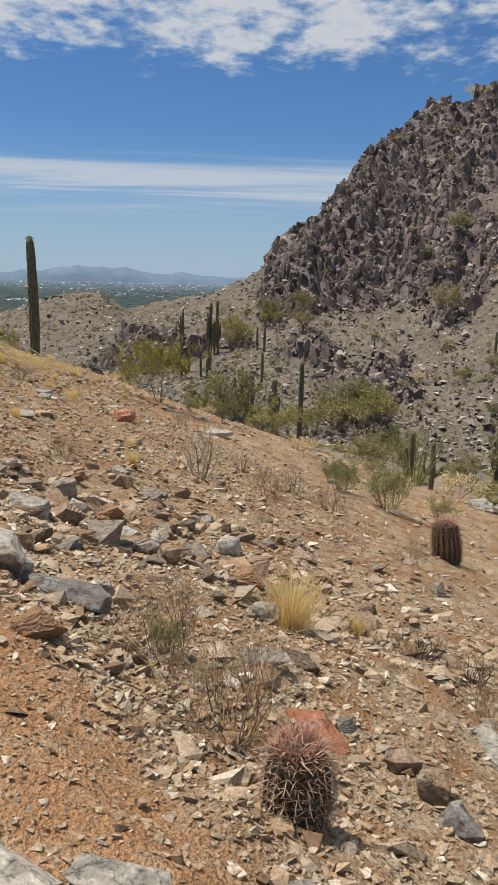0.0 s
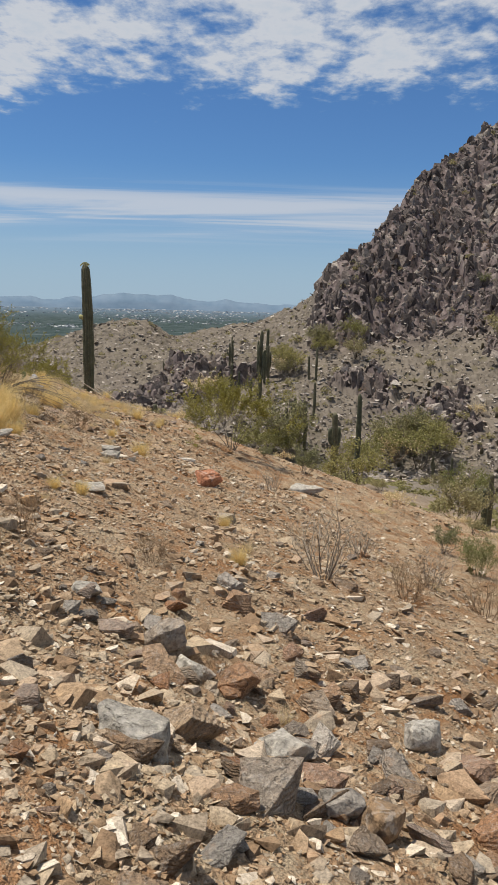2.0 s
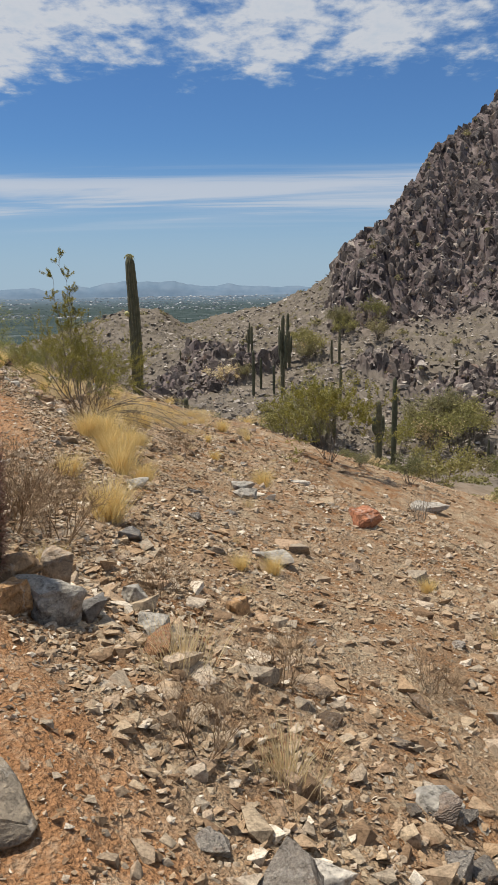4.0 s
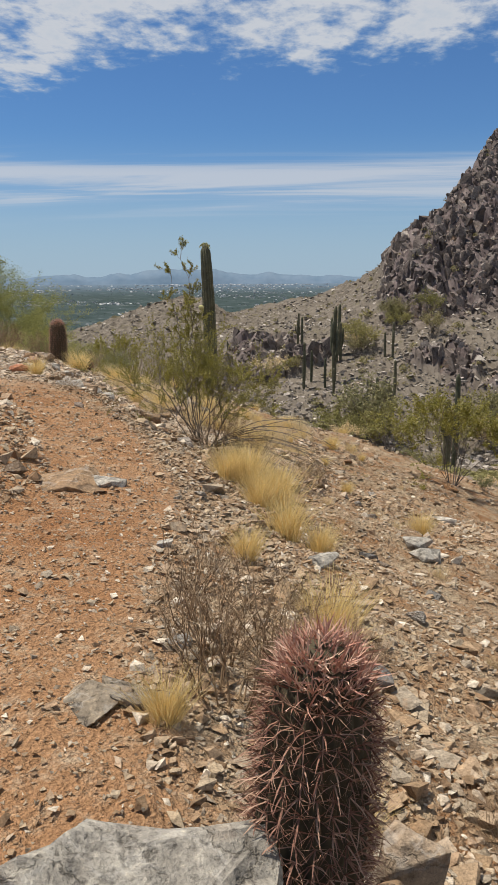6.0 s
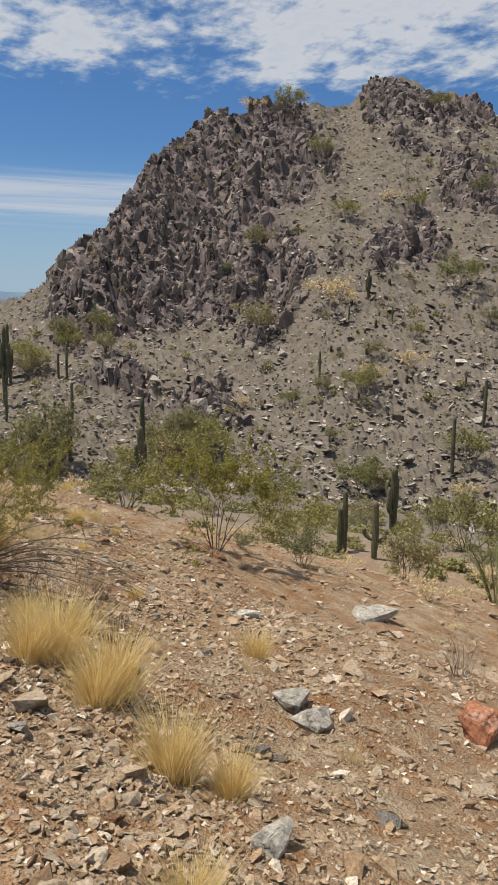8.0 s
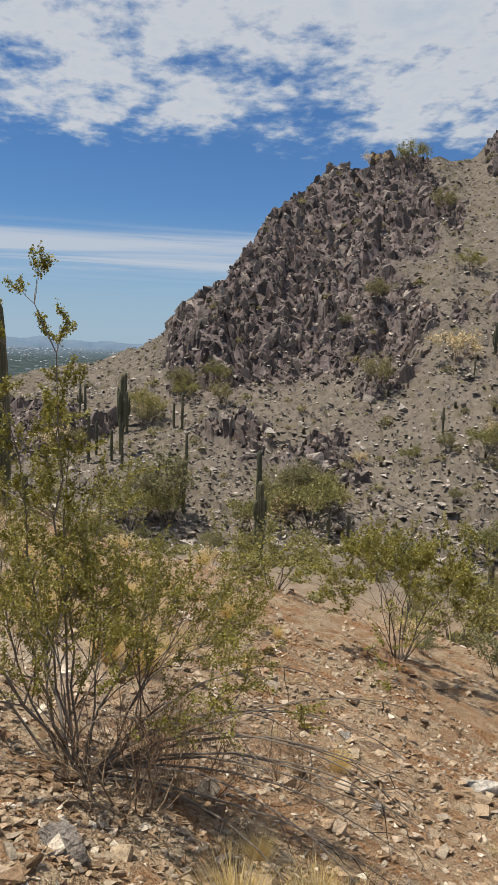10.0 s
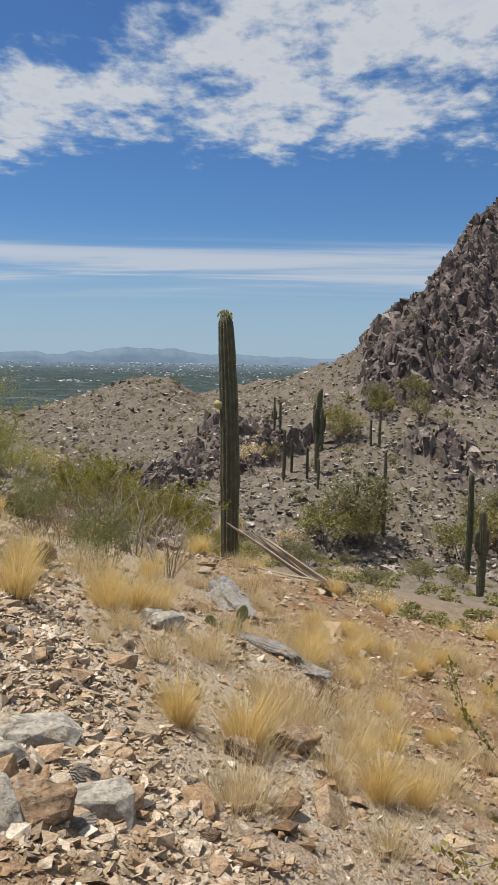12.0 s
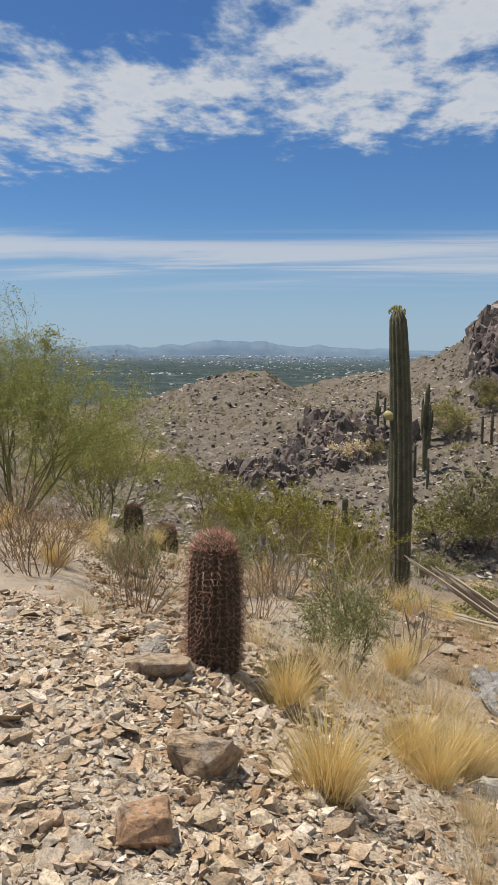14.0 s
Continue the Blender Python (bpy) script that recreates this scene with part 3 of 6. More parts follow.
SAGUARO_SKIN = plain_material("saguaro_skin", [(0.25, (0.060, 0.060, 0.038)), (0.5, (0.105, 0.104, 0.066)), (0.75, (0.165, 0.155, 0.105))], 5.0, 0.75, 0.25, 0.01, island=False, own=True)
SPINE_PALE = plain_material("pale_spines", [(0.2, (0.20, 0.17, 0.115)), (0.8, (0.42, 0.36, 0.25))], 6.0, 0.7)
BUD = plain_material("cactus_buds", [(0.2, (0.25, 0.24, 0.09)), (0.8, (0.45, 0.42, 0.2))], 30.0, 0.7)
BARREL_SKIN = plain_material("barrel_skin", [(0.3, (0.042, 0.036, 0.022)), (0.7, (0.085, 0.07, 0.042))], 9.0, 0.8, 0.2, island=False)
SPINE_RED = plain_material("red_spines", [(0.15, (0.12, 0.048, 0.032)), (0.5, (0.25, 0.13, 0.088)), (0.8, (0.40, 0.265, 0.185)), (1.0, (0.60, 0.50, 0.37))], 7.0, 0.7)
SPINE_STRAW = plain_material("straw_spines", [(0.15, (0.16, 0.09, 0.06)), (0.5, (0.33, 0.215, 0.15)), (1.0, (0.58, 0.48, 0.35))], 7.0, 0.7)
SPINE_PINK = plain_material("pink_crown_spines", [(0.15, (0.36, 0.15, 0.11)), (0.55, (0.52, 0.31, 0.23)), (1.0, (0.66, 0.52, 0.39))], 7.0, 0.6)
BARK = plain_material("grey_bark", [(0.2, (0.075, 0.060, 0.048)), (0.5, (0.16, 0.135, 0.11)), (0.8, (0.27, 0.235, 0.195))], 14.0, 0.85, 0.2, 0.004)
DARK_BARK = plain_material("dark_bark", [(0.2, (0.05, 0.04, 0.032)), (0.5, (0.11, 0.09, 0.075)), (0.8, (0.21, 0.18, 0.15))], 14.0, 0.85, 0.2, 0.004)
DEAD_WOOD = plain_material("bleached_wood", [(0.2, (0.16, 0.125, 0.09)), (0.5, (0.33, 0.275, 0.21)), (0.8, (0.50, 0.44, 0.36))], 16.0, 0.85, 0.2, 0.004)
DRY_TWIG = plain_material("dry_twigs", [(0.2, (0.12, 0.078, 0.048)), (0.5, (0.26, 0.18, 0.11)), (0.85, (0.42, 0.32, 0.21))], 12.0, 0.9, 0.1)
CREOSOTE_LEAF = plain_material("creosote_leaves", [(0.1, (0.12, 0.115, 0.022)), (0.45, (0.22, 0.20, 0.038)), (0.75, (0.32, 0.285, 0.06)), (1.0, (0.46, 0.38, 0.10))], 4.0, 0.5, 0.4, thin=0.35)
DUSTY_LEAF = plain_material("dusty_leaves", [(0.1, (0.15, 0.14, 0.068)), (0.5, (0.255, 0.24, 0.125)), (1.0, (0.36, 0.335, 0.195))], 2.0, 0.8, 0.2, own=True, thin=0.35)
OLIVE_LEAF = plain_material("olive_leaves", [(0.1, (0.15, 0.148, 0.052)), (0.5, (0.25, 0.24, 0.092)), (1.0, (0.36, 0.335, 0.155))], 2.0, 0.8, 0.2, own=True, thin=0.35)
PALO_LEAF = plain_material("palo_verde_twigs", [(0.1, (0.23, 0.245, 0.075)), (0.5, (0.37, 0.375, 0.13)), (1.0, (0.50, 0.48, 0.21))], 2.0, 0.7, 0.2, own=True, thin=0.35)
GREEN_TWIG = plain_material("green_twigs", [(0.1, (0.115, 0.12, 0.042)), (0.5, (0.21, 0.215, 0.085)), (1.0, (0.32, 0.31, 0.15))], 5.0, 0.7, 0.2, thin=0.25)
DRY_GRASS = plain_material("dry_grass", [(0.1, (0.52, 0.37, 0.13)), (0.45, (0.72, 0.555, 0.24)), (0.8, (0.82, 0.68, 0.37)), (1.0, (0.88, 0.78, 0.52))], 3.0, 0.7, 0.25, thin=0.35)
PALE_GRASS = plain_material("bleached_grass", [(0.1, (0.48, 0.36, 0.19)), (0.5, (0.66, 0.53, 0.31)), (1.0, (0.78, 0.68, 0.46))], 3.0, 0.8, 0.2, thin=0.3)
PEAR_SKIN = plain_material("prickly_pear_skin", [(0.25, (0.12, 0.15, 0.06)), (0.75, (0.22, 0.25, 0.11))], 18.0, 0.65, 0.3, 0.003, island=False)
STONE = stone_material("schist_stone", [(0.0, (0.14, 0.10, 0.07)), (0.22, (0.28, 0.195, 0.125)), (0.45, (0.25, 0.23, 0.205)), (0.62, (0.35, 0.26, 0.175)), (0.76, (0.33, 0.17, 0.085)), (0.88, (0.33, 0.30, 0.265)), (1.0, (0.48, 0.43, 0.37))])
GRAVEL = stone_material("schist_gravel", [(0.0, (0.16, 0.105, 0.065)), (0.25, (0.30, 0.21, 0.13)), (0.45, (0.275, 0.235, 0.185)), (0.65, (0.37, 0.292, 0.202)), (0.80, (0.305, 0.212, 0.138)), (0.92, (0.41, 0.345, 0.27)), (1.0, (0.60, 0.54, 0.45))], 30.0, island=True, layered=False)
PALE_GRAVEL = stone_material("pale_schist_gravel", [(0.0, (0.22, 0.17, 0.12)), (0.3, (0.43, 0.335, 0.24)), (0.5, (0.37, 0.325, 0.275)), (0.72, (0.50, 0.42, 0.325)), (0.86, (0.37, 0.265, 0.18)), (1.0, (0.62, 0.57, 0.50))], 30.0, island=True, layered=False)
GREY_STONE = stone_material("grey_schist", [(0.0, (0.29, 0.272, 0.238)), (1.0, (0.40, 0.375, 0.33))], 9.0)
TAN_STONE = stone_material("tan_schist", [(0.0, (0.46, 0.39, 0.30)), (1.0, (0.54, 0.47, 0.37))], 9.0)
DARK_STONE = stone_material("dark_schist", [(0.0, (0.11, 0.105, 0.10)), (1.0, (0.17, 0.16, 0.15))], 9.0)
BROWN_STONE = stone_material("brown_schist", [(0.0, (0.22, 0.15, 0.09)), (1.0, (0.27, 0.18, 0.105))], 9.0)
OCHRE_STONE = stone_material("ochre_schist", [(0.0, (0.32, 0.19, 0.09)), (1.0, (0.38, 0.235, 0.12))], 9.0)
DUSTY_STONE = stone_material("dusty_schist", [(0.0, (0.22, 0.185, 0.14)), (1.0, (0.27, 0.225, 0.17))], 9.0)
RUST_STONE = stone_material("rust_stone", [(0.0, (0.27, 0.115, 0.065)), (1.0, (0.38, 0.17, 0.095))], 8.0, layered=False)
WHITE_STONE = stone_material("quartz_stone", [(0.0, (0.42, 0.39, 0.345)), (1.0, (0.52, 0.48, 0.42))], 10.0, layered=False)


def hull_points(rng, n, size):
    p = rng.uniform(-1, 1, (n, 3))
    p = p / np.maximum(np.abs(p).max(1, keepdims=True) ** 0.3, 0.3)
    return p * np.array(size) * 0.5


def stone_mesh(seed, size, mat, n=16, worn=0.0):
    """An angular broken stone: a hull of corners, its faces roughened where it is large."""
    rng = np.random.default_rng(seed)
    bm = bmesh.new()
    for p in hull_points(rng, n, size):
        bm.verts.new(p)
    r = bmesh.ops.convex_hull(bm, input=bm.verts)
    bmesh.ops.delete(bm, geom=[g for g in r["geom_interior"] if isinstance(g, bmesh.types.BMVert)], context="VERTS")
    if worn:
        bmesh.ops.bevel(bm, geom=list(bm.edges), offset=worn * 0.3, segments=1, affect="EDGES", clamp_overlap=True)
        bmesh.ops.triangulate(bm, faces=bm.faces)
        bmesh.ops.subdivide_edges(bm, edges=[e for e in bm.edges if e.calc_length() > 0.04], cuts=2, use_grid_fill=True)
        bmesh.ops.triangulate(bm, faces=bm.faces)
        bm.normal_update()
        for v in bm.verts:
            q = v.co * 7 + Vector((seed, 0, 0))
            v.co += v.normal * worn * (noise.noise(q) + 0.5 * noise.noise(q * 2.7)) + Vector((0, 0, worn * 0.7 * round(2 * noise.noise(Vector((v.co.x * 3, v.co.y * 3, v.co.z * 16 + seed)))) / 2))
    me = bpy.data.meshes.new("stone")
    bm.to_mesh(me)
    bm.free()
    me.materials.append(mat)
    return me


def boulder(seed, x, y, size, mat, label, turn=0.0, tilt=(0, 0), sink=0.25, n=22):
    ob = new("boulder" if max(size) > 0.3 else "stone", stone_mesh(seed, size, mat, n, 0.10 * min(size)))
    lay(ob, x, y, -size[2] * (0.5 - sink), turn, 1.0, tilt)
    return tagged(ob, label, "rock")


# ---- cacti ----


def ribbed(soup, spine, path, radii, ribs, depth, rng, close=True):
    """A fluted column along a path; its rib crests carry short rows of spines."""
    sides = ribs * 4
    n = len(soup.v)
    for i, (p, r) in enumerate(zip(path, radii)):
        p = Vector(p)
        for k in range(sides):
            w = 2 * math.pi * k / sides
            q = r * (1 + depth * (abs(math.cos(w * ribs / 2)) ** 0.8 - 0.6))
            soup.v.append(p + Vector((math.cos(w) * q, math.sin(w) * q, 0)))
    for i in range(len(path) - 1):
        for k in range(sides):
            a, b = n + i * sides + k, n + i * sides + (k + 1) % sides
            soup.f.append([a, b, b + sides, a + sides])
    soup.f.append([n + (len(path) - 1) * sides + k for k in range(sides)])
    if spine is None:
        return
    for k in range(ribs):
        w = 2 * math.pi * k / ribs
        out = Vector((math.cos(w), math.sin(w), 0))
        for i in range(1, len(path) - 1):
            a, b = Vector(path[i]), Vector(path[i + 1])
            steps = max(1, int((b - a).length / 0.05))
            for j in range(steps):
                t = j / steps
                r = radii[i] * (1 - t) + radii[i + 1] * t
                c = a.lerp(b, t) + out * r * (1 + depth * 0.4)
                for q in range(3):
                    d = (out + unit(rng) * 0.9).normalized()
                    spine.blade(c - out * 0.004, d, d.cross(Vector((0, 0, 1))).normalized(), 0.032, 0.0022, Vector((0, 0, -0.2)))


def saguaro(tall, thick, lean=(0, 0), arms=(), seed=1, spines=True, buds=False, label="", group="saguaros on the far slope"):
    """trunk, rows of spines, buds and arms."""
    rng = np.random.default_rng(seed)
    root = new("saguaro")
    tagged(root, label or "tall ribbed green saguaro cactus on stony slope", "cactus", group)

    def column(base, top_z, r, bend, wobble):
        n = 26
        path, rad = [], []
        for i in range(n):
            t = i / (n - 1)
            path.append((base[0] + bend[0] * t + wobble * math.sin(3.1 * t), base[1] + bend[1] * t, base[2] + (top_z - base[2]) * t))
            rad.append(r * (0.86 + 0.2 * math.sin(math.pi * min(t * 1.15, 1)) + 0.03 * rng.normal()) * (1 if t < 0.93 else math.sqrt(max(0.02, 1 - ((t - 0.93) / 0.075) ** 2))))
        return path, rad

    body, sp = Soup(), Soup()
    path, rad = column((0, 0, 0), tall, thick, lean, 0.05)
    ribbed(body, sp if spines else None, path, rad, 14, 0.22, rng)
    trunk = part("trunk", body, SAGUARO_SKIN, root, "ribbed green trunk", True)
    if spines:
        tagged(part("spine_coat", sp, SPINE_PALE, trunk), kind="stuff")
    for base_t, reach, az, top in arms:
        arm = Soup()
        c, s = math.cos(az), math.sin(az)
        z0 = tall * base_t
        pts = [(c * reach * t, s * reach * t, z0 + 0.12 * tall * t * t) for t in (0.1, 0.4, 0.7, 0.9)] + [(c * reach, s * reach, z0 + (0.16 + (top - 0.16) * t) * tall) for t in (0, 0.2, 0.5, 0.8, 0.93, 1.0)]
        rr = [thick * 0.5, thick * 0.6, thick * 0.68, thick * 0.7, thick * 0.7, thick * 0.7, thick * 0.68, thick * 0.6, thick * 0.42, 0.02]
        arm.tube(pts, rr, 10, True)
        part("arm", arm, SAGUARO_SKIN, root, "", True)
    if buds:
        tip, side = Soup(), Soup()
        top = Vector(path[-1])
        for k in range(46):
            w, q = rng.uniform(0, 2 * math.pi), rng.uniform(0.15, 1.0) * thick
            z = -0.14 * (q / thick) ** 2
            d = (Vector((math.cos(w) * q * 2, math.sin(w) * q * 2, 0.6))).normalized()
            p = top + Vector((math.cos(w) * q, math.sin(w) * q, z))
            tip.tube([p, p + d * 0.03, p + d * 0.05], [0.010, 0.013, 0.004], 5, True)
        tagged(part("bud_cluster", tip, BUD, root, "yellowish buds crowning the top"), kind="stuff")
        c = Vector(path[16]) + Vector((-0.15, -0.07, 0.03))
        side.tube([c + Vector((0.09, 0.03, -0.05)), c + Vector((0.02, 0, -0.03)), c + Vector((-0.05, -0.02, 0.0)), c + Vector((-0.07, -0.02, 0.05)), c + Vector((-0.07, -0.02, 0.085))],
                  [0.03, 0.06, 0.08, 0.07, 0.02], 12, True)
        part("young_arm", side, BUD, root, "small round budding arm", True)
    return root


def barrel(tall, thick, seed, ribs=21, crown=True, dense=1.0, label="", group="barrel cacti", coat=None):
    """ribbed body, hooked red spines and a pink crown."""
    rng = np.random.default_rng(seed)
    root = new("barrel_cactus")
    tagged(root, label or "dark red spined barrel cactus on the hillside", "cactus", group)
    body, sp, cr = Soup(), Soup(), Soup()
    n = 16
    prof = []
    for i in range(n):
        t = i / (n - 1)
        z = tall * t
        r = thick * (0.78 + 0.22 * math.sin(math.pi * min(1, 0.25 + 0.75 * t)) if t < 0.75 else (0.78 + 0.22 * math.sin(math.pi * 0.81)) * math.sqrt(max(0.03, 1 - ((t - 0.75) / 0.27) ** 2)))
        prof.append((z, r))
    ribbed(body, None, [(0, 0, z) for z, r in prof], [r for z, r in prof], ribs, 0.16, rng)
    part("body", body, BARREL_SKIN, root, "dark ribbed body", True)
    zs = np.arange(0.03, tall, 0.032 / dense)
    for k in range(ribs):
        w0 = 2 * math.pi * k / ribs
        for z in zs:
            t = z / tall
            r = np.interp(z, [q[0] for q in prof], [q[1] for q in prof])
            w = w0 + rng.normal() * 0.02
            out = Vector((math.cos(w), math.sin(w), 0))
            up = Vector((0, 0, 1))
            nrm = (out * (1 - max(0, t - 0.75) * 3.2) + up * max(0, t - 0.75) * 4).normalized()
            c = Vector((0, 0, float(z))) + out * float(r) * 1.06
            side = out.cross(up)
            target = cr if (t > 0.9 and crown) else sp
            for q in range(9):
                a = 2 * math.pi * q / 9 + rng.normal() * 0.3
                d = (nrm * (0.55 + 0.3 * rng.random()) + side * math.cos(a) * 1.0 + up * math.sin(a) * 0.75).normalized()
                if target is cr:
                    d = (d + up * 1.1).normalized()
                target.blade(c, d, d.cross(unit(rng)).normalized(), float(rng.uniform(0.035, 0.058)), 0.0013, unit(rng) * 0.5)
            d = (nrm + side * rng.normal() * 0.25 - up * 0.15).normalized()
            target.blade(c, d, side.normalized(), float(rng.uniform(0.042, 0.064)), 0.0019, Vector((0, 0, -0.7)))
    for k in range(460):
        w, q = rng.uniform(0, 2 * math.pi), math.sqrt(rng.random()) * 0.86
        top = tall * (0.75 + 0.27 * math.sqrt(1 - q * q)) - 0.008
        d = (Vector((math.cos(w) * q, math.sin(w) * q, 0.6)) + unit(rng) * 0.55).normalized()
        q *= thick * 0.95
        (cr if crown and (q < 0.7 * thick or k % 3 == 0) else sp).blade((math.cos(w) * q, math.sin(w) * q, top), d, d.cross(unit(rng)).normalized(), float(rng.uniform(0.035, 0.07)), 0.002, unit(rng) * 0.5)
    tagged(part("spine_coat", sp, coat or SPINE_RED, root, "hooked pale spines" if coat else "hooked dark red spines"), kind="stuff")
    if crown:
        tagged(part("crown", cr, SPINE_PINK, root, "pale pink spines on the crown"), kind="stuff")
    return root


# ---- shrubs and grass ----


def grow(rng, p, d, length, r, level, kids, tubes, tips, lift=0.05, wob=0.22, n=5):
    pts, dirs = [p.copy()], [d.copy()]
    for i in range(n):
        d = (d + unit(rng) * wob + Vector((0, 0, lift))).normalized()
        p = p + d * (length / n)
        pts.append(p.copy())
        dirs.append(d.copy())
    tubes.append((pts, [r * (1 - 0.45 * i / n) for i in range(n + 1)], level))
    if level == 0:
        tips.append((pts, dirs))
        return
    for k in range(kids[level - 1]):
        i = int(rng.integers(min(2, n - 1), n + 1))
        q = (dirs[i] + unit(rng) * 0.85 + Vector((0, 0, 0.15))).normalized()
        grow(rng, pts[i], q, length * float(rng.uniform(0.5, 0.75)), r * 0.5, level - 1, kids, tubes, tips, lift, wob, n)


def leafy(rng, soup, tips, per_tip, size, spread, slim=0.38):
    for pts, dirs in tips:
        for k in range(per_tip):
            i = int(rng.integers(1, len(pts)))
            t = rng.random()
            p = pts[i - 1].lerp(pts[i], t) + unit(rng) * spread * float(rng.random())
            d = (dirs[i] * 0.6 + unit(rng)).normalized()
            l = size * float(rng.uniform(0.6, 1.3))
            soup.leaf(p, d, d.cross(unit(rng)).normalized(), l, l * slim)


def shrub(name, seed, stems, tall, spread, kids, r, per_tip, leaf, leaf_mat, wood_mat, label, group="", wands=(), bare=0, lift=0.05, wob=0.22, single=True, leaf_spread=0.02, category="shrub", base=0.06, slim=0.38, bends=5):
    """A bush of forking stems with leafy twigs, in a root that stands on the ground. wands: long shoots towards given points; bare: low leafless stems."""
    rng = np.random.default_rng(seed)
    root = new(name)
    tagged(root, label, category, group)
    foliage, wood = Soup(), Soup()
    for k in range(stems):
        w = 2 * math.pi * (k + rng.random() * 0.7) / stems
        out = rng.uniform(0.25, 1.0) * spread / tall
        d = Vector((math.cos(w) * out, math.sin(w) * out, 1)).normalized()
        tubes, tips = [], []
        grow(rng, Vector((math.cos(w) * base, math.sin(w) * base, -0.03)), d, tall * float(rng.uniform(0.5, 0.72)), r * float(rng.uniform(0.6, 1.2)), len(kids), kids, tubes, tips, lift, wob, bends)
        s = wood if single else Soup()
        for pts, rad, level in tubes:
            s.tube(pts, rad, 6 if level == len(kids) else 4 if level else 3)
        if not single:
            part("stem", s, wood_mat, root)
        if per_tip:
            leafy(rng, foliage, tips, per_tip, leaf, leaf_spread, slim)
    for target, wob2 in wands:
        target = Vector(target)
        s = Soup()
        n = 9
        pts = [Vector((target.x * (i / n) ** 0.8, target.y * (i / n) ** 0.8, target.z * i / n)) + unit(rng) * wob2 * (0.02 + 0.03 * (i / n)) for i in range(n + 1)]
        s.tube(pts, [r * (0.8 - 0.6 * i / n) for i in range(n + 1)], 5)
        tips = []
        tubes = []
        for i in range(4, n + 1):
            for q in range(3):
                d = ((pts[i] - pts[i - 1]).normalized() + unit(rng) * 0.75).normalized()
                grow(rng, pts[i], d, 0.24 * (1.1 - 0.5 * i / n) * target.z / 2.1, r * 0.22, 1, (2,), tubes, tips, 0.05, 0.25)
        for p2, rad, level in tubes:
            s.tube(p2, rad, 3)
        part("stem", s, wood_mat, root, "long upright shoot")
        leafy(rng, foliage, tips, int(per_tip * 1.3), leaf * 1.1, leaf_spread, slim)
    for k in range(bare):
        w = rng.uniform(-0.9, 0.5)
        s = Soup()
        d = Vector((math.cos(w), math.sin(w), rng.uniform(0.25, 0.9))).normalized()
        p, pts = Vector((0.05 * math.cos(w), 0.05 * math.sin(w), 0)), []
        for i in range(10):
            pts.append(p.copy())
            d = (d + Vector((0, 0, -0.13)) + unit(rng) * 0.1).normalized()
            p = p + d * spread * 0.15
        s.tube(pts, [r * 0.75 * (1 - 0.08 * i) for i in range(10)], 5)
        for i in (4, 6, 7, 8):
            q = [pts[i]]
            e = (d + unit(rng) * 0.8).normalized()
            for j in range(4):
                q.append(q[-1] + (e + unit(rng) * 0.3) * 0.07)
            s.tube(q, [r * 0.3, r * 0.25, r * 0.2, r * 0.15, r * 0.08], 4)
        part("dead_branch", s, BARK, root, "bare arching grey branch")
    if single:
        tagged(part("branchwork", wood, wood_mat, root), kind="stuff")
    if per_tip:
        tagged(part("foliage", foliage, leaf_mat, root), kind="stuff")
    return root


def grass_tuft(seed, tall, spread, blades, mat):
    rng = np.random.default_rng(seed)
    s = Soup()
    for k in range(blades):
        w, q = rng.uniform(0, 2 * math.pi), abs(rng.normal()) * 0.35
        p = (math.cos(w) * q * spread * 0.5, math.sin(w) * q * spread * 0.5, -0.02)
        w += rng.normal() * 0.5
        tilt = min(1.2, abs(rng.normal()) * 0.21 + 0.36 * q)
        d = Vector((math.cos(w) * math.sin(tilt), math.sin(w) * math.sin(tilt), math.cos(tilt)))
        side = d.cross(unit(rng)).normalized()
        s.blade(p, d, side, tall * float(rng.uniform(0.45, 1.1)), 0.0012, Vector((math.cos(w) * 0.32, math.sin(w) * 0.32, -0.22)))
    return s.mesh("grass_tuft", mat)


def scatter_mesh(name, templates, spots, mat):
    """Many small stones in one mesh: spots are x, y, z, size, flatness and turn."""
    vs, fs, n = [], [], 0
    for k, (x, y, z, size, flat, turn, pick) in enumerate(spots):
        v, f = templates[int(pick) % len(templates)]
        c, s_ = math.cos(turn), math.sin(turn)
        p = v * np.array([size, size, size * flat])
        tl = 0.25 * math.sin(turn * 7.0)
        p = np.stack([p[:, 0] * c - p[:, 1] * s_, p[:, 0] * s_ + p[:, 1] * c, p[:, 2] + tl * p[:, 0]], 1) + (x, y, z)
        vs.append(p)
        fs.append(f + n)
        n += len(v)
    v, f = np.vstack(vs), np.vstack(fs).astype(np.int32)
    me = bpy.data.meshes.new(name)
    me.vertices.add(len(v))
    me.vertices.foreach_set("co", v.ravel())
    me.loops.add(f.size)
    me.loops.foreach_set("vertex_index", f.ravel())
    me.polygons.add(len(f))
    me.polygons.foreach_set("loop_start", (np.arange(len(f)) * 3).astype(np.int32))
    me.update(calc_edges=True)
    me.polygons.foreach_set("use_smooth", np.zeros(len(f), dtype=bool))
    me.materials.append(mat)
    return me


def hull_template(seed, n):
    me = stone_mesh(seed, (1, 0.8, 0.7), GRAVEL, n)
    me.calc_loop_triangles()
    v = np.array([tuple(q.co) for q in me.vertices])
    f = np.array([tuple(t.vertices) for t in me.loop_triangles])
    bpy.data.meshes.remove(me)
    return v, f


# ---- the great saguaro and its neighbours ----

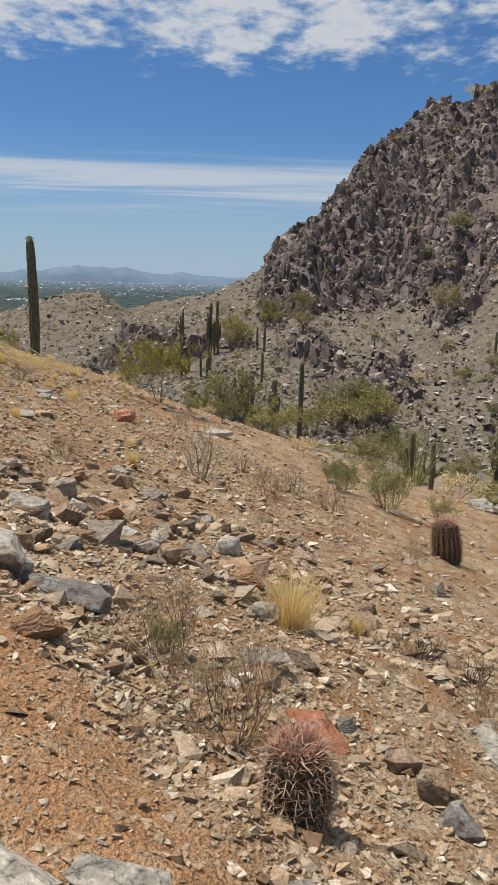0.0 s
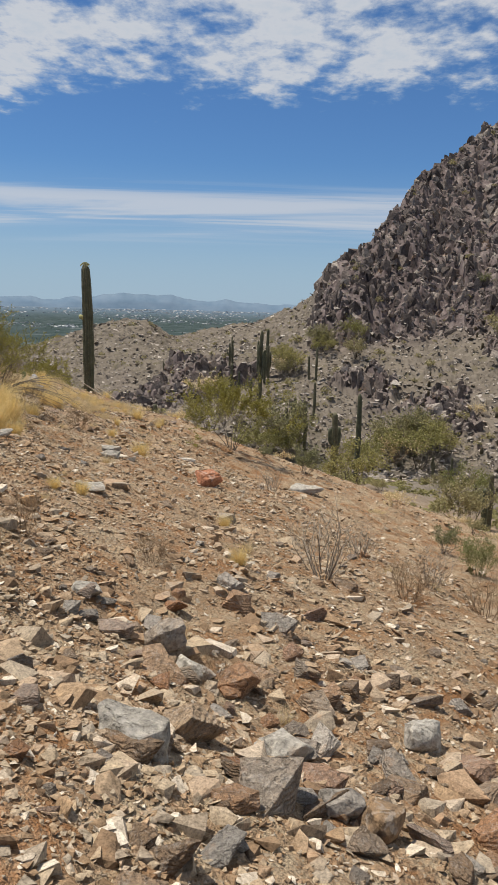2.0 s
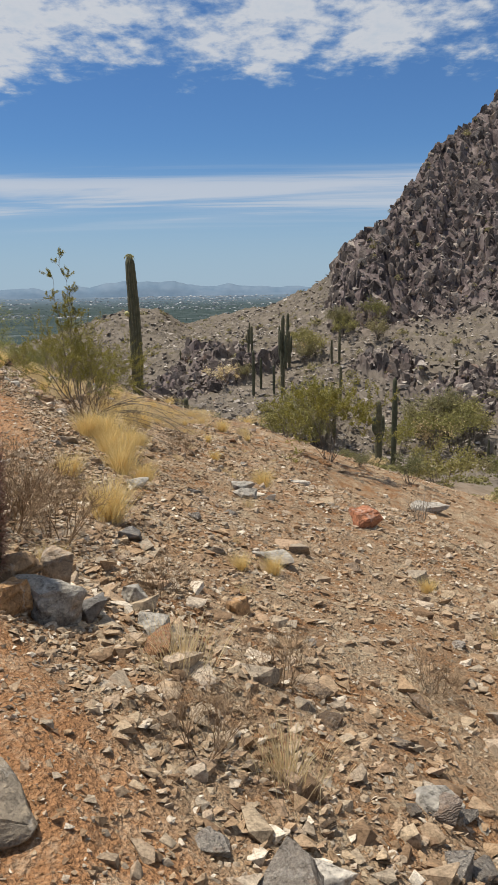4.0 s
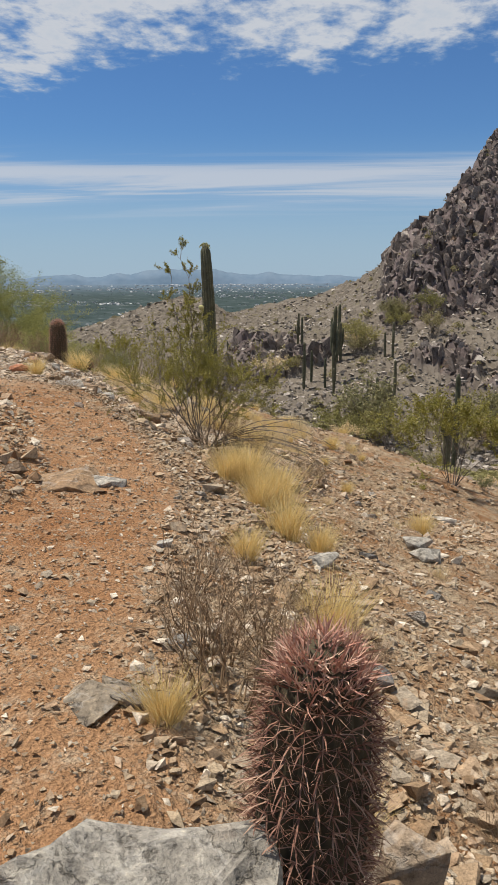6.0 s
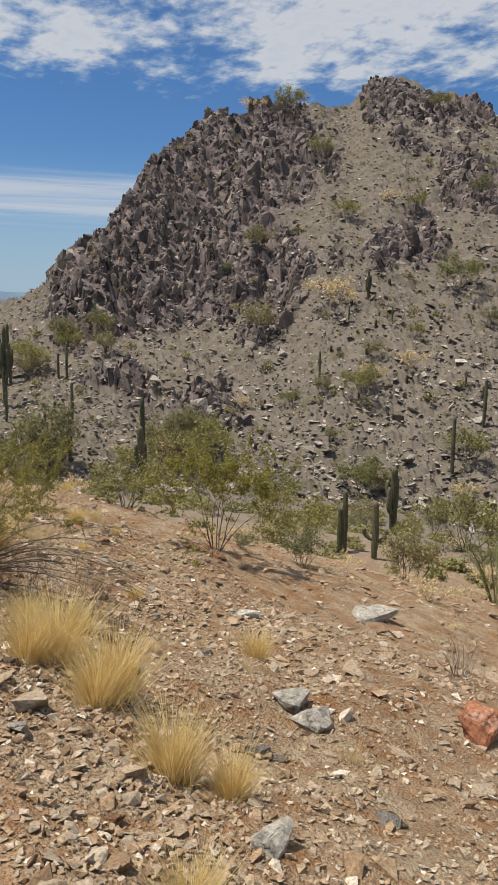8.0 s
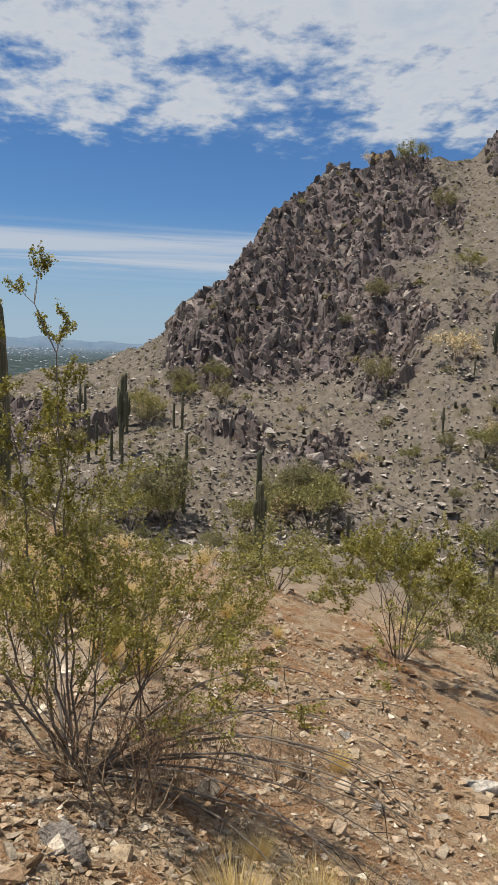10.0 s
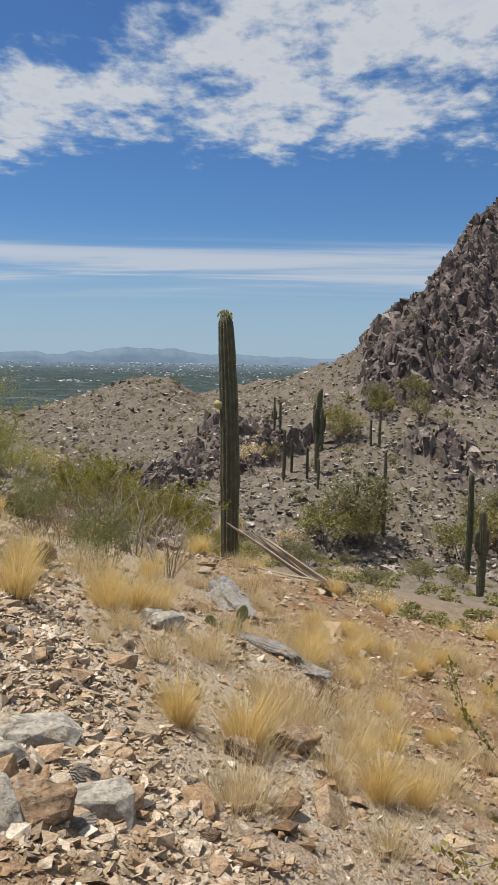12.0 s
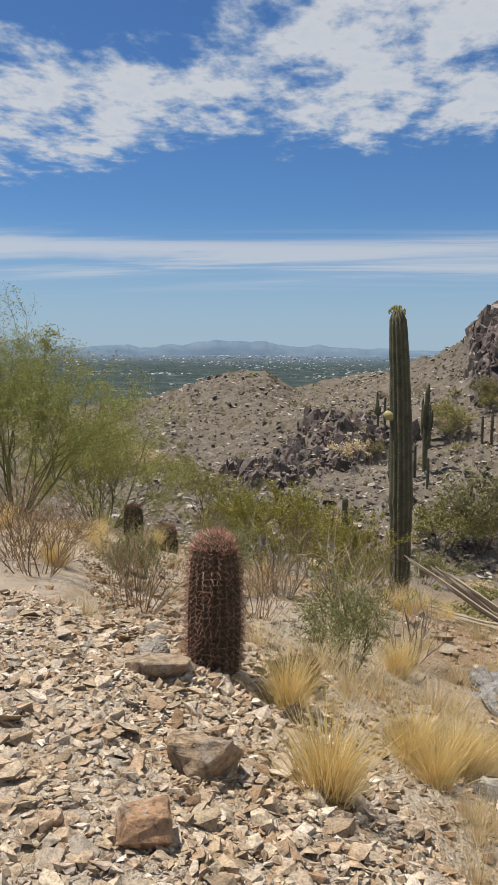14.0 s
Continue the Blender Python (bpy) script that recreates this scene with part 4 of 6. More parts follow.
great = saguaro(5.0, 0.165, (-0.16, 0.28), (), 3, True, True, "tall single saguaro with a small budding arm", "")
lay(great, -6.37, 29.75, 0.05)
S_A = saguaro(4.0, 0.19, (0.05, 0.0), (), 4, False, False, "single ribbed saguaro among scrub on far slope")
S_B = saguaro(4.0, 0.18, (0.0, 0.05), ((0.42, 0.42, 0.4, 0.36), (0.5, 0.4, 3.4, 0.28)), 5, False, False, "saguaro with two raised arms on far slope")
S_C = saguaro(4.0, 0.20, (-0.08, 0.0), ((0.36, 0.4, -0.3, 0.5), (0.3, 0.45, 2.6, 0.42), (0.5, 0.38, 1.4, 0.3)), 6, False, False, "many armed saguaro on far slope")
S_D = saguaro(4.0, 0.20, (0.0, 0.0), ((0.30, 0.75, 0.0, 0.24), (0.34, 0.7, 3.14, 0.20)), 7, False, False, "dark saguaro with two low upturned arms")
MODELS = (S_A, S_B, S_A, S_C)
lay(S_A, -8.69, 55.4, 0.05, 0, 0.85)
lay(S_B, 2.9, 49.4, 0.05, 0.5, 0.98)
lay(S_C, 16.5, 48.0, 0.05, 1.0, 0.95)
FAR_SAGUAROS = []
FAR_SAGUAROS += [(5.3, 63.6, 6.5), (12.5, 71.8, 2.1), (31.6, 66.9, 4.9), (36.7, 70.6, 4.2), (35.3, 92.2, 3.4), (36.5, 88.5, 1.8), (38.0, 75.9, 1.6), (31.8, 89.4, 1.5), (-6.5, 90.2, 4.8), (-3.4, 90.8, 7.8), (-4.3, 89.8, 3.1), (0.5, 78.8, 4.3), (-8.1, 109.7, 2.9), (-2.9, 97.9, 5.7), (-3.0, 78.2, 1.5), (2.4, 85.0, 3.8), (-17.1, 109.5, 1.3), (-7.1, 98.8, 3.3), (-5.8, 91.8, 3.3), (-2.8, 96.9, 4.2), (1.9, 93.9, 2.7), (2.7, 93.7, 3.8), (-3.4, 85.2, 2.7), (1.5, 76.3, 4.3), (-0.3, 80.1, 2.5), (14.2, 72.5, 2.1)]
FAR_SAGUAROS += [(-7.9, 103.9, 3.3), (-3.2, 96.7, 3.9), (26.1, 83.0, 2.3)]
for k, (x, y, tall) in enumerate(FAR_SAGUAROS):
    girth = 0.74 * math.sqrt(tall / 4.0)
    again(MODELS[(0, 1, 0, 0, 3)[k % 5]], x, y, 0.05, k * 1.7, girth, tall / 4.0 / girth)

for x, y, tall, turn, model in ((9.3, 38.3, 2.6, 1.2, S_A), (9.0, 38.1, 1.9, 0.3, S_A), (13.9, 34.2, 1.9, 0.7, S_A), (14.3, 34.5, 1.5, 2.1, S_A)):
    again(model, x, y, 0.05, turn, 0.6, tall / 4.0 / 0.6)
lay(S_D, 10.05, 37.1, 0.05, -0.45, 0.6)

# ---- barrel cacti ----

barrel_a = barrel(0.76, 0.107, 11, 21, True, 1.0, "dark red barrel cactus wedged between boulders beside trail", "")
lay(barrel_a, -2.72, 8.36, 0.0, 0, 1.04, (0.02, 0.06))
barrel_b = barrel(0.70, 0.128, 12, 21, True, 1.0, "stout red barrel cactus with pale crown beside trail", "")
lay(barrel_b, -7.45, 20.28, 0.02)
barrel_c = barrel(0.30, 0.11, 13, 19, True, 1.0, "low pinkish barrel cactus with tangled pale spines", "", SPINE_STRAW)
lay(barrel_c, 1.84, 2.72, 0.01)
barrel_d = barrel(0.5, 0.15, 14, 18, True, 1.0, "dark leaning barrel cactus on stony slope", "")
lay(barrel_d, 4.28, 10.5, 0.02, 0, 1.18, (0.0, -0.12))
small_barrel = barrel(0.42, 0.14, 15, 13, False, 0.45, "small dark barrel cactus on far slope", "barrel cacti on the far slope")
lay(small_barrel, -7.16, 20.62, 0.02, 0, 0.6, (0.5, 1.1))
small_barrel["label"], small_barrel["group"] = "small red barrel cactus lying beside a larger one", "barrel cacti"
lay(barrel(0.42, 0.15, 16, 15, False, 0.6, "small dark barrel cactus beyond dry brush", "barrel cacti"), -9.6, 27.0, 0.02)
lay(barrel(0.5, 0.15, 17, 15, False, 0.6, "dark barrel cactus at the brush edge", "barrel cacti"), -10.6, 28.6, 0.02)


def stub(seed):
    """A far barrel cactus: ribbed body with a rough coat of spines."""
    rng = np.random.default_rng(seed)
    root = new("barrel_cactus")
    tagged(root, "small dark barrel cactus on stony far slope", "cactus", "barrel cacti on the far slope")
    b, sp = Soup(), Soup()
    ribbed(b, None, [(0, 0, z) for z in (0, 0.2, 0.5, 0.7, 0.82, 0.86)], [0.17, 0.2, 0.2, 0.18, 0.11, 0.02], 12, 0.2, rng)
    for k in range(160):
        w, z = rng.uniform(0, 6.28), rng.uniform(0.05, 0.85)
        d = Vector((math.cos(w), math.sin(w), rng.normal() * 0.3)).normalized()
        sp.blade(Vector((0, 0, z)) + d * 0.17, d, Vector((0, 0, 1)), 0.09, 0.006, unit(rng) * 0.4)
    part("body", b, BARREL_SKIN, root, "", True)
    tagged(part("spine_coat", sp, SPINE_RED, root), kind="stuff")
    return root


far_rng = np.random.default_rng(40)
first = stub(41)
lay(first, 20, 66, 0.03)
for k in range(85):
    th, R = math.radians(far_rng.uniform(6, 36)), far_rng.uniform(56, 100)
    x, y = HUB[0] + R * math.sin(th), HUB[1] + R * math.cos(th)
    again(first, x, y, 0.03, far_rng.uniform(0, 6), far_rng.uniform(0.4, 0.8), far_rng.uniform(0.8, 1.5))

# ---- shrubs ----

creosote = shrub("creosote_bush", 21, 11, 1.34, 1.12, (4, 4, 4), 0.0085, 90, 0.0098, CREOSOTE_LEAF, BARK, "olive green creosote bush with grey stems beside trail", "",
                 wands=(((-0.13, -0.12, 2.02), 1.0), ((-0.30, -0.02, 1.80), 1.0), ((-0.10, 0.05, 1.70), 1.0)), bare=14, single=False, leaf_spread=0.022, wob=0.3, slim=0.44)
lay(creosote, -4.13, 15.37, 0.02)
creosote_b = shrub("creosote_bush", 22, 11, 1.35, 1.0, (4, 4, 3), 0.0085, 36, 0.026, CREOSOTE_LEAF, BARK, "rounded creosote bush on the slope edge", "creosote bushes", single=True, bends=3, leaf_spread=0.04)
lay(creosote_b, -0.75, 20.5, 0.02)
for x, y, sc in ((-7.9, 25.2, 0.75), (-7.3, 27.6, 0.8), (-9.2, 29.8, 0.7), (-8.0, 31.0, 0.8), (-6.9, 33.0, 0.8)):
    again(creosote_b, x, y, 0.03, x * 3, sc)
bush_a = shrub("desert_bush", 23, 8, 1.0, 0.95, (4, 3), 0.012, 26, 0.062, DUSTY_LEAF, BARK, "dusty grey green bush on stony slope", "bushes on the far slope", leaf_spread=0.15, slim=0.24, bends=3)
bush_b = shrub("desert_bush", 24, 9, 1.0, 1.1, (4, 3), 0.012, 24, 0.062, OLIVE_LEAF, BARK, "yellowish green bush on stony slope", "bushes on the far slope", leaf_spread=0.17, slim=0.24, bends=3)
bush_c = shrub("desert_bush", 25, 8, 0.8, 1.0, (4, 3), 0.01, 14, 0.05, PALE_GRASS, DRY_TWIG, "half dry brownish bush on stony slope", "bushes on the far slope", leaf_spread=0.12, bends=3)
lay(bush_a, 5.5, 26.0, 0.05, 0, 1.3)
lay(bush_b, 2.2, 25.5, 0.05, 0, 1.2)
lay(bush_c, 8.0, 24.5, 0.05, 0, 1.1)
FAR_BUSHES = []
FAR_BUSHES += [(28.5, 111.8, 3.0), (40.5, 110.6, 2.8), (44.3, 128.8, 3.7), (43.5, 143.4, 3.8), (31.4, 92.7, 4.2), (24.0, 94.9, 3.2), (46.2, 92.0, 3.6), (59.2, 109.0, 2.6), (28.3, 77.9, 2.7), (34.3, 80.1, 2.2), (31.4, 82.3, 1.9), (23.7, 67.3, 2.8), (10.1, 43.4, 1.4), (33.3, 67.2, 2.7), (31.1, 63.8, 1.8), (21.5, 52.0, 1.5), (7.5, 103.6, 2.4), (9.6, 77.9, 3.0), (13.0, 79.2, 2.4), (18.8, 84.7, 1.4), (25.7, 80.6, 1.6), (70.0, 140.3, 2.6), (24.1, 110.8, 1.7), (50.3, 109.8, 2.2), (47.2, 112.0, 2.1), (46.2, 84.7, 2.0), (22.9, 82.3, 1.6), (23.7, 74.1, 1.2)]
FAR_BUSHES += [(37.5, 84.7, 1.4), (38.2, 145.7, 3.1), (3.6, 103.9, 2.3), (-0.4, 97.9, 3.2), (0.3, 75.4, 4.6), (-2.8, 74.5, 3.6), (-10.7, 77.8, 2.5), (-12.1, 70.8, 2.1), (-3.0, 76.2, 2.3), (-0.8, 78.7, 1.9), (0.1, 74.7, 2.5), (-5.9, 75.2, 1.7), (-7.9, 94.7, 1.6), (-1.3, 102.4, 2.0), (2.8, 104.1, 2.4), (-44.8, 112.0, 5.8), (-36.1, 108.3, 4.6), (-15.5, 67.9, 3.1), (-22.9, 87.6, 4.3), (-28.7, 101.2, 2.9), (-1.6, 23.7, 1.0), (-10.0, 95.0, 3.1), (7.6, 99.1, 2.3), (3.5, 101.1, 2.1), (-1.1, 96.7, 2.3), (11.8, 74.7, 4.3)]
FAR_BUSHES += [(9.8, 75.8, 3.3), (0.9, 21.2, 0.6), (7.0, 73.7, 2.8), (11.8, 78.1, 2.9), (13.7, 76.1, 2.8), (29.7, 79.0, 2.1), (24.7, 66.8, 2.6), (15.8, 39.5, 2.3), (14.8, 47.5, 1.6), (11.1, 52.3, 2.1), (-1.0, 99.3, 2.1), (12.2, 78.8, 2.7)]
for k, (x, y, tall) in enumerate(FAR_BUSHES):
    again((bush_a, bush_b, bush_a, bush_b, bush_c)[k % 5], x, y, 0.08, k * 2.1, tall * 1.0, far_rng.uniform(0.8, 1.1))


def scrub_template(seed, n):
    rng = np.random.default_rng(seed)
    v, f = [], []
    for k in range(n):
        p = unit(rng) * float(rng.random() ** 0.4) * 0.5
        p.z = abs(p.z) * 1.1
        d, e = unit(rng) * 0.11, unit(rng) * 0.07
        v += [tuple(p - d), tuple(p + e), tuple(p + d), tuple(p - e)]
        f += [(4 * k, 4 * k + 1, 4 * k + 2), (4 * k, 4 * k + 2, 4 * k + 3)]
    return np.array(v), np.array(f)


def scrub_spots(n):
    rng = np.random.default_rng(43)
    t, R = np.radians(rng.uniform(-26, 38, n)), rng.uniform(58, 158, n)
    x, y = HUB[0] + R * np.sin(t), HUB[1] + R * np.cos(t)
    size = np.clip(rng.lognormal(-0.35, 0.45, n), 0.35, 2.0)
    return np.stack([x, y, land(x, y)[0], size, rng.uniform(0.7, 1.1, n), rng.uniform(0, 6.3, n), rng.integers(0, 999, n)], 1)


tagged(new("scrub", scatter_mesh("scrub", [scrub_template(60 + k, 75) for k in range(4)], scrub_spots(900), DUSTY_LEAF)), "low dusty scrub dotted over the far slopes", "scrub", kind="stuff")


def wash_spots(n):
    rng = np.random.default_rng(44)
    t, R = np.radians(rng.uniform(-9, 40, n)), rng.uniform(24, 62, n)
    x, y = HUB[0] + R * np.sin(t), HUB[1] + R * np.cos(t)
    return np.stack([x, y, land(x, y)[0], rng.uniform(0.35, 1.1, n), rng.uniform(0.5, 0.9, n), rng.uniform(0, 6.3, n), rng.integers(0, 999, n)], 1)


WASH_LEAF = plain_material("wash_scrub_leaves", [(0.1, (0.17, 0.155, 0.065)), (0.5, (0.27, 0.25, 0.105)), (1.0, (0.38, 0.34, 0.17))], 2.0, 0.8, 0.2, thin=0.35)
tagged(new("scrub", scatter_mesh("scrub", [scrub_template(70 + k, 140) for k in range(3)], wash_spots(420), WASH_LEAF)), "low yellowish scrub and grass along the wash", "scrub", kind="stuff")
for k in range(26):
    y = far_rng.uniform(15, 31)
    x = float(np.interp(y, TRAIL[:, 0], TRAIL[:, 1]) + far_rng.uniform(7, 17))
    again((bush_c, bush_a, bush_c)[k % 3], x, y, 0.05, k * 2.1, far_rng.uniform(0.25, 0.6), far_rng.uniform(0.7, 1.0))
# thicket along the wash
for k in range(40):
    th, R = math.radians(far_rng.uniform(-10, 40)), far_rng.uniform(29, 52)
    x, y = HUB[0] + R * math.sin(th), HUB[1] + R * math.cos(th)
    if 22 < math.degrees(th) < 34 and R < 38:
        continue
    again((bush_a, bush_b, bush_b, bush_a, bush_c)[k % 5], x, y, 0.08, k * 2.1, far_rng.uniform(0.6, 1.25), far_rng.uniform(0.7, 1.0))

palo = shrub("palo_verde", 26, 15, 2.5, 2.6, (4, 4, 4), 0.022, 48, 0.05, PALO_LEAF, GREEN_TWIG, "broad green palo verde with thin bare tips", "palo verde trees", leaf_spread=0.16, category="tree", lift=0.02, slim=0.13, wands=(((-0.3, -0.3, 3.3), 1.5), ((0.8, -0.4, 3.0), 1.5)), single=True, bends=3)
lay(palo, -12.3, 28.0, 0.1, 0, 0.92)
again(palo, -14.6, 29.5, 0.1, 2.0, 0.92)
again(palo, -12.6, 32.5, 0.1, 4.0, 0.9)
again(palo, -17.5, 30.0, 0.1, 1.0, 1.0)

shrub_dead = shrub("dead_shrub", 27, 12, 0.78, 0.62, (3, 3), 0.009, 0, 0, DRY_TWIG, DEAD_WOOD, "small leafless bleached shrub on stony ground", "dry shrubs", wob=0.2)
lay(shrub_dead, 0.97, 10.75, 0.02)
shrub_brown = shrub("dry_shrub", 28, 22, 0.40, 0.42, (5, 4), 0.0035, 3, 0.007, DRY_TWIG, DRY_TWIG, "low brown twiggy shrub on stony ground", "dry shrubs", wob=0.3, bends=3)
lay(shrub_brown, 1.60, 3.25, 0.02)
shrub_twig = shrub("ephedra_shrub", 29, 26, 0.6, 0.45, (4, 4), 0.0035, 9, 0.05, GREEN_TWIG, GREEN_TWIG, "green broom like shrub with thin stems", "green shrubs", wob=0.16, lift=0.1, leaf_spread=0.012, slim=0.06)
lay(shrub_twig, -6.86, 21.7, 0.02)
for x, y, sc in ((-8.55, 22.4, 0.8), (4.0, 13.6, 1.25), (3.3, 14.2, 0.9), (1.27, 3.85, 0.3), (-8.1, 23.6, 1.0)):
    again(shrub_twig, x, y, 0.02, x * 3, sc)
for x, y, sc in ((-3.05, 9.62, 1.25), (-2.75, 9.72, 1.0), (1.27, 3.72, 0.9), (-3.15, 10.1, 1.1), (-9.45, 22.3, 1.5), (-9.0, 21.6, 1.3), (-10.1, 22.0, 1.5), (3.1, 4.6, 0.6),
                 (-1.6, 7.6, 0.7), (-1.35, 8.6, 0.7), (-2.05, 9.3, 0.6), (1.9, 11.3, 1.0), (2.9, 11.9, 1.1), (3.6, 9.4, 0.8), (-8.2, 21.4, 1.2), (-7.6, 22.6, 1.1), (-5.9, 16.2, 0.5), (-4.9, 19.4, 0.6),
                 (-0.5, 9.3, 0.6), (0.2, 7.4, 0.5), (-3.9, 15.0, 1.1), (-3.6, 15.6, 1.0), (-3.0, 16.2, 0.8)):
    again(shrub_brown, x, y, 0.02, x * 5, sc)
for x, y, sc in ((1.5, 12.6, 0.6), (2.3, 12.2, 0.7), (-6.4, 22.6, 0.9), (-6.9, 23.4, 1.1), (-7.6, 24.2, 1.1), (0.3, 15.5, 0.6), (-8.6, 25.4, 1.0)):
    again(shrub_dead, x, y, 0.02, x * 4, sc)

CHAR_TWIG = plain_material("blackened_twigs", [(0.2, (0.018, 0.015, 0.012)), (0.8, (0.075, 0.06, 0.048))], 12.0, 0.9, 0.1)
brush = shrub("dead_brush", 33, 26, 0.3, 0.45, (4, 4), 0.004, 0, 0, CHAR_TWIG, CHAR_TWIG, "flattened blackened dead brush on the slope", "", wob=0.3, lift=-0.05)
lay(brush, 2.85, 5.6, 0.02)
again(brush, 3.15, 5.25, 0.02, 2.0, 0.9)
again(brush, 2.45, 5.75, 0.02, 4.0, 0.6)


def ocotillo(seed, tall):
    rng = np.random.default_rng(seed)
    root = new("ocotillo")
    tagged(root, "ocotillo with long thorny wands by the wash", "shrub", "ocotillos")
    for k in range(16):
        w = rng.uniform(0, 6.28)
        d = Vector((math.cos(w) * 0.45, math.sin(w) * 0.45, 1)).normalized()
        p, pts = Vector((math.cos(w) * 0.08, math.sin(w) * 0.08, 0)), []
        for i in range(8):
            pts.append(p.copy())
            d = (d + unit(rng) * 0.07).normalized()
            p = p + d * tall / 8
        s = Soup()
        s.tube(pts, [0.02 * (1 - 0.1 * i) for i in range(8)], 5)
        for i in range(60):
            t = rng.uniform(0.5, 6.99)
            q = pts[int(t)].lerp(pts[int(t) + 1], t % 1)
            e = unit(rng)
            s.leaf(q, e, e.cross(unit(rng)).normalized(), 0.06, 0.012)
        part("wand", s, GREEN_TWIG, root)
    return root


oco = ocotillo(31, 2.2)
lay(oco, 6.6, 24.0, 0.05)
again(oco, 12.2, 30.0, 0.05, 1.0, 1.1)

# ---- grass ----

TUFTS = [new("grass_tuft", grass_tuft(50 + k, 0.40, 0.22, 760, DRY_GRASS)) for k in range(3)] + [new("grass_tuft", grass_tuft(55 + k, 0.28, 0.5, 260, PALE_GRASS)) for k in range(2)]
for k, ob in enumerate(TUFTS):
    tagged(ob, "golden dry bunch grass on stony slope" if k < 3 else "bleached sparse dry grass on stony slope", "grass", "dry grass tufts")
lay(TUFTS[0], 1.93, 5.35, 0.01, 0, 1.3)
lay(TUFTS[1], -3.45, 13.75, 0.01, 0, 1.35)
lay(TUFTS[2], -6.79, 19.27, 0.01, 0, 1.15)
lay(TUFTS[3], -1.77, 8.2, 0.01)
lay(TUFTS[4], -1.31, 7.65, 0.01)
for x, y, sc in ((-3.18, 13.45, 1.35), (-3.03, 12.6, 1.15), (-3.2, 11.5, 0.75), (-2.69, 10.7, 1.15), (-1.78, 15.3, 0.9), (-3.62, 13.6, 1.0),
                 (-3.3, 13.25, 1.0), (-2.78, 12.5, 0.8), (-6.45, 20.11, 0.95), (-6.25, 20.25, 0.95), (-7.05, 20.15, 1.0), (-6.35, 19.9, 0.8), (-6.1, 20.4, 0.8), (-5.65, 18.45, 0.9), (-5.3, 18.4, 1.1),
                 (-4.95, 20.6, 1.0), (-6.62, 17.1, 0.8), (-3.2, 9.25, 0.6), (-2.6, 9.05, 0.55), (-3.6, 14.3, 0.8), (-3.25, 14.6, 0.7)):
    again(TUFTS[int(abs(x * 37)) % 3], x, y, 0.01, x * 9, sc)
grass_rng = np.random.default_rng(61)
for k in range(150):
    if k < 75:
        x, y = grass_rng.uniform(-7.0, -2.4), grass_rng.uniform(17.5, 29)
    elif k < 105:
        x, y = grass_rng.uniform(-11, -7.6), grass_rng.uniform(20.6, 27)
    elif k < 125:
        x, y = grass_rng.uniform(-4.2, -1.4), grass_rng.uniform(14.5, 20)
    else:
        x, y = grass_rng.uniform(-2, 5), grass_rng.uniform(3.5, 14)
    if trail_offset(np.array([x]), np.array([y]))[0] < 0.9 and y < 20:
        continue
    again(TUFTS[(3, 4, 4, 0, 3, 4, 1)[k % 7]], x, y, 0.01, k * 1.3, grass_rng.uniform(0.55, 1.15) if k < 105 else grass_rng.uniform(0.3, 0.6))
for x, y, sc in ((-6.8, 20.7, 1.1), (-6.6, 20.9, 1.2), (-7.0, 21.2, 1.2), (-6.3, 21.2, 1.1), (-5.9, 19.2, 1.0), (-5.6, 19.6, 1.1), (-5.2, 19.2, 1.1), (-7.4, 21.3, 1.1)):
    again(TUFTS[3 + int(abs(x * 10)) % 2], x, y, 0.01, x * 7, sc)

for k in range(48):
    x, y = grass_rng.uniform(-6.3, -3.4), grass_rng.uniform(17.4, 23.5)
    if trail_offset(np.array([x]), np.array([y]))[0] > 1.7:
        again(TUFTS[3 + k % 2], x, y, 0.01, k * 1.9, grass_rng.uniform(0.6, 1.1))

for k in range(85):
    x, y = grass_rng.uniform(-5.0, -3.2), grass_rng.uniform(18.3, 22.5)
    again(TUFTS[(3, 4, 0)[k % 3]], x, y, 0.01, k * 2.3, grass_rng.uniform(0.5, 0.95) * (0.7 if k % 3 == 2 else 1.0))

# ---- fallen saguaro, weathered log, prickly pear ----


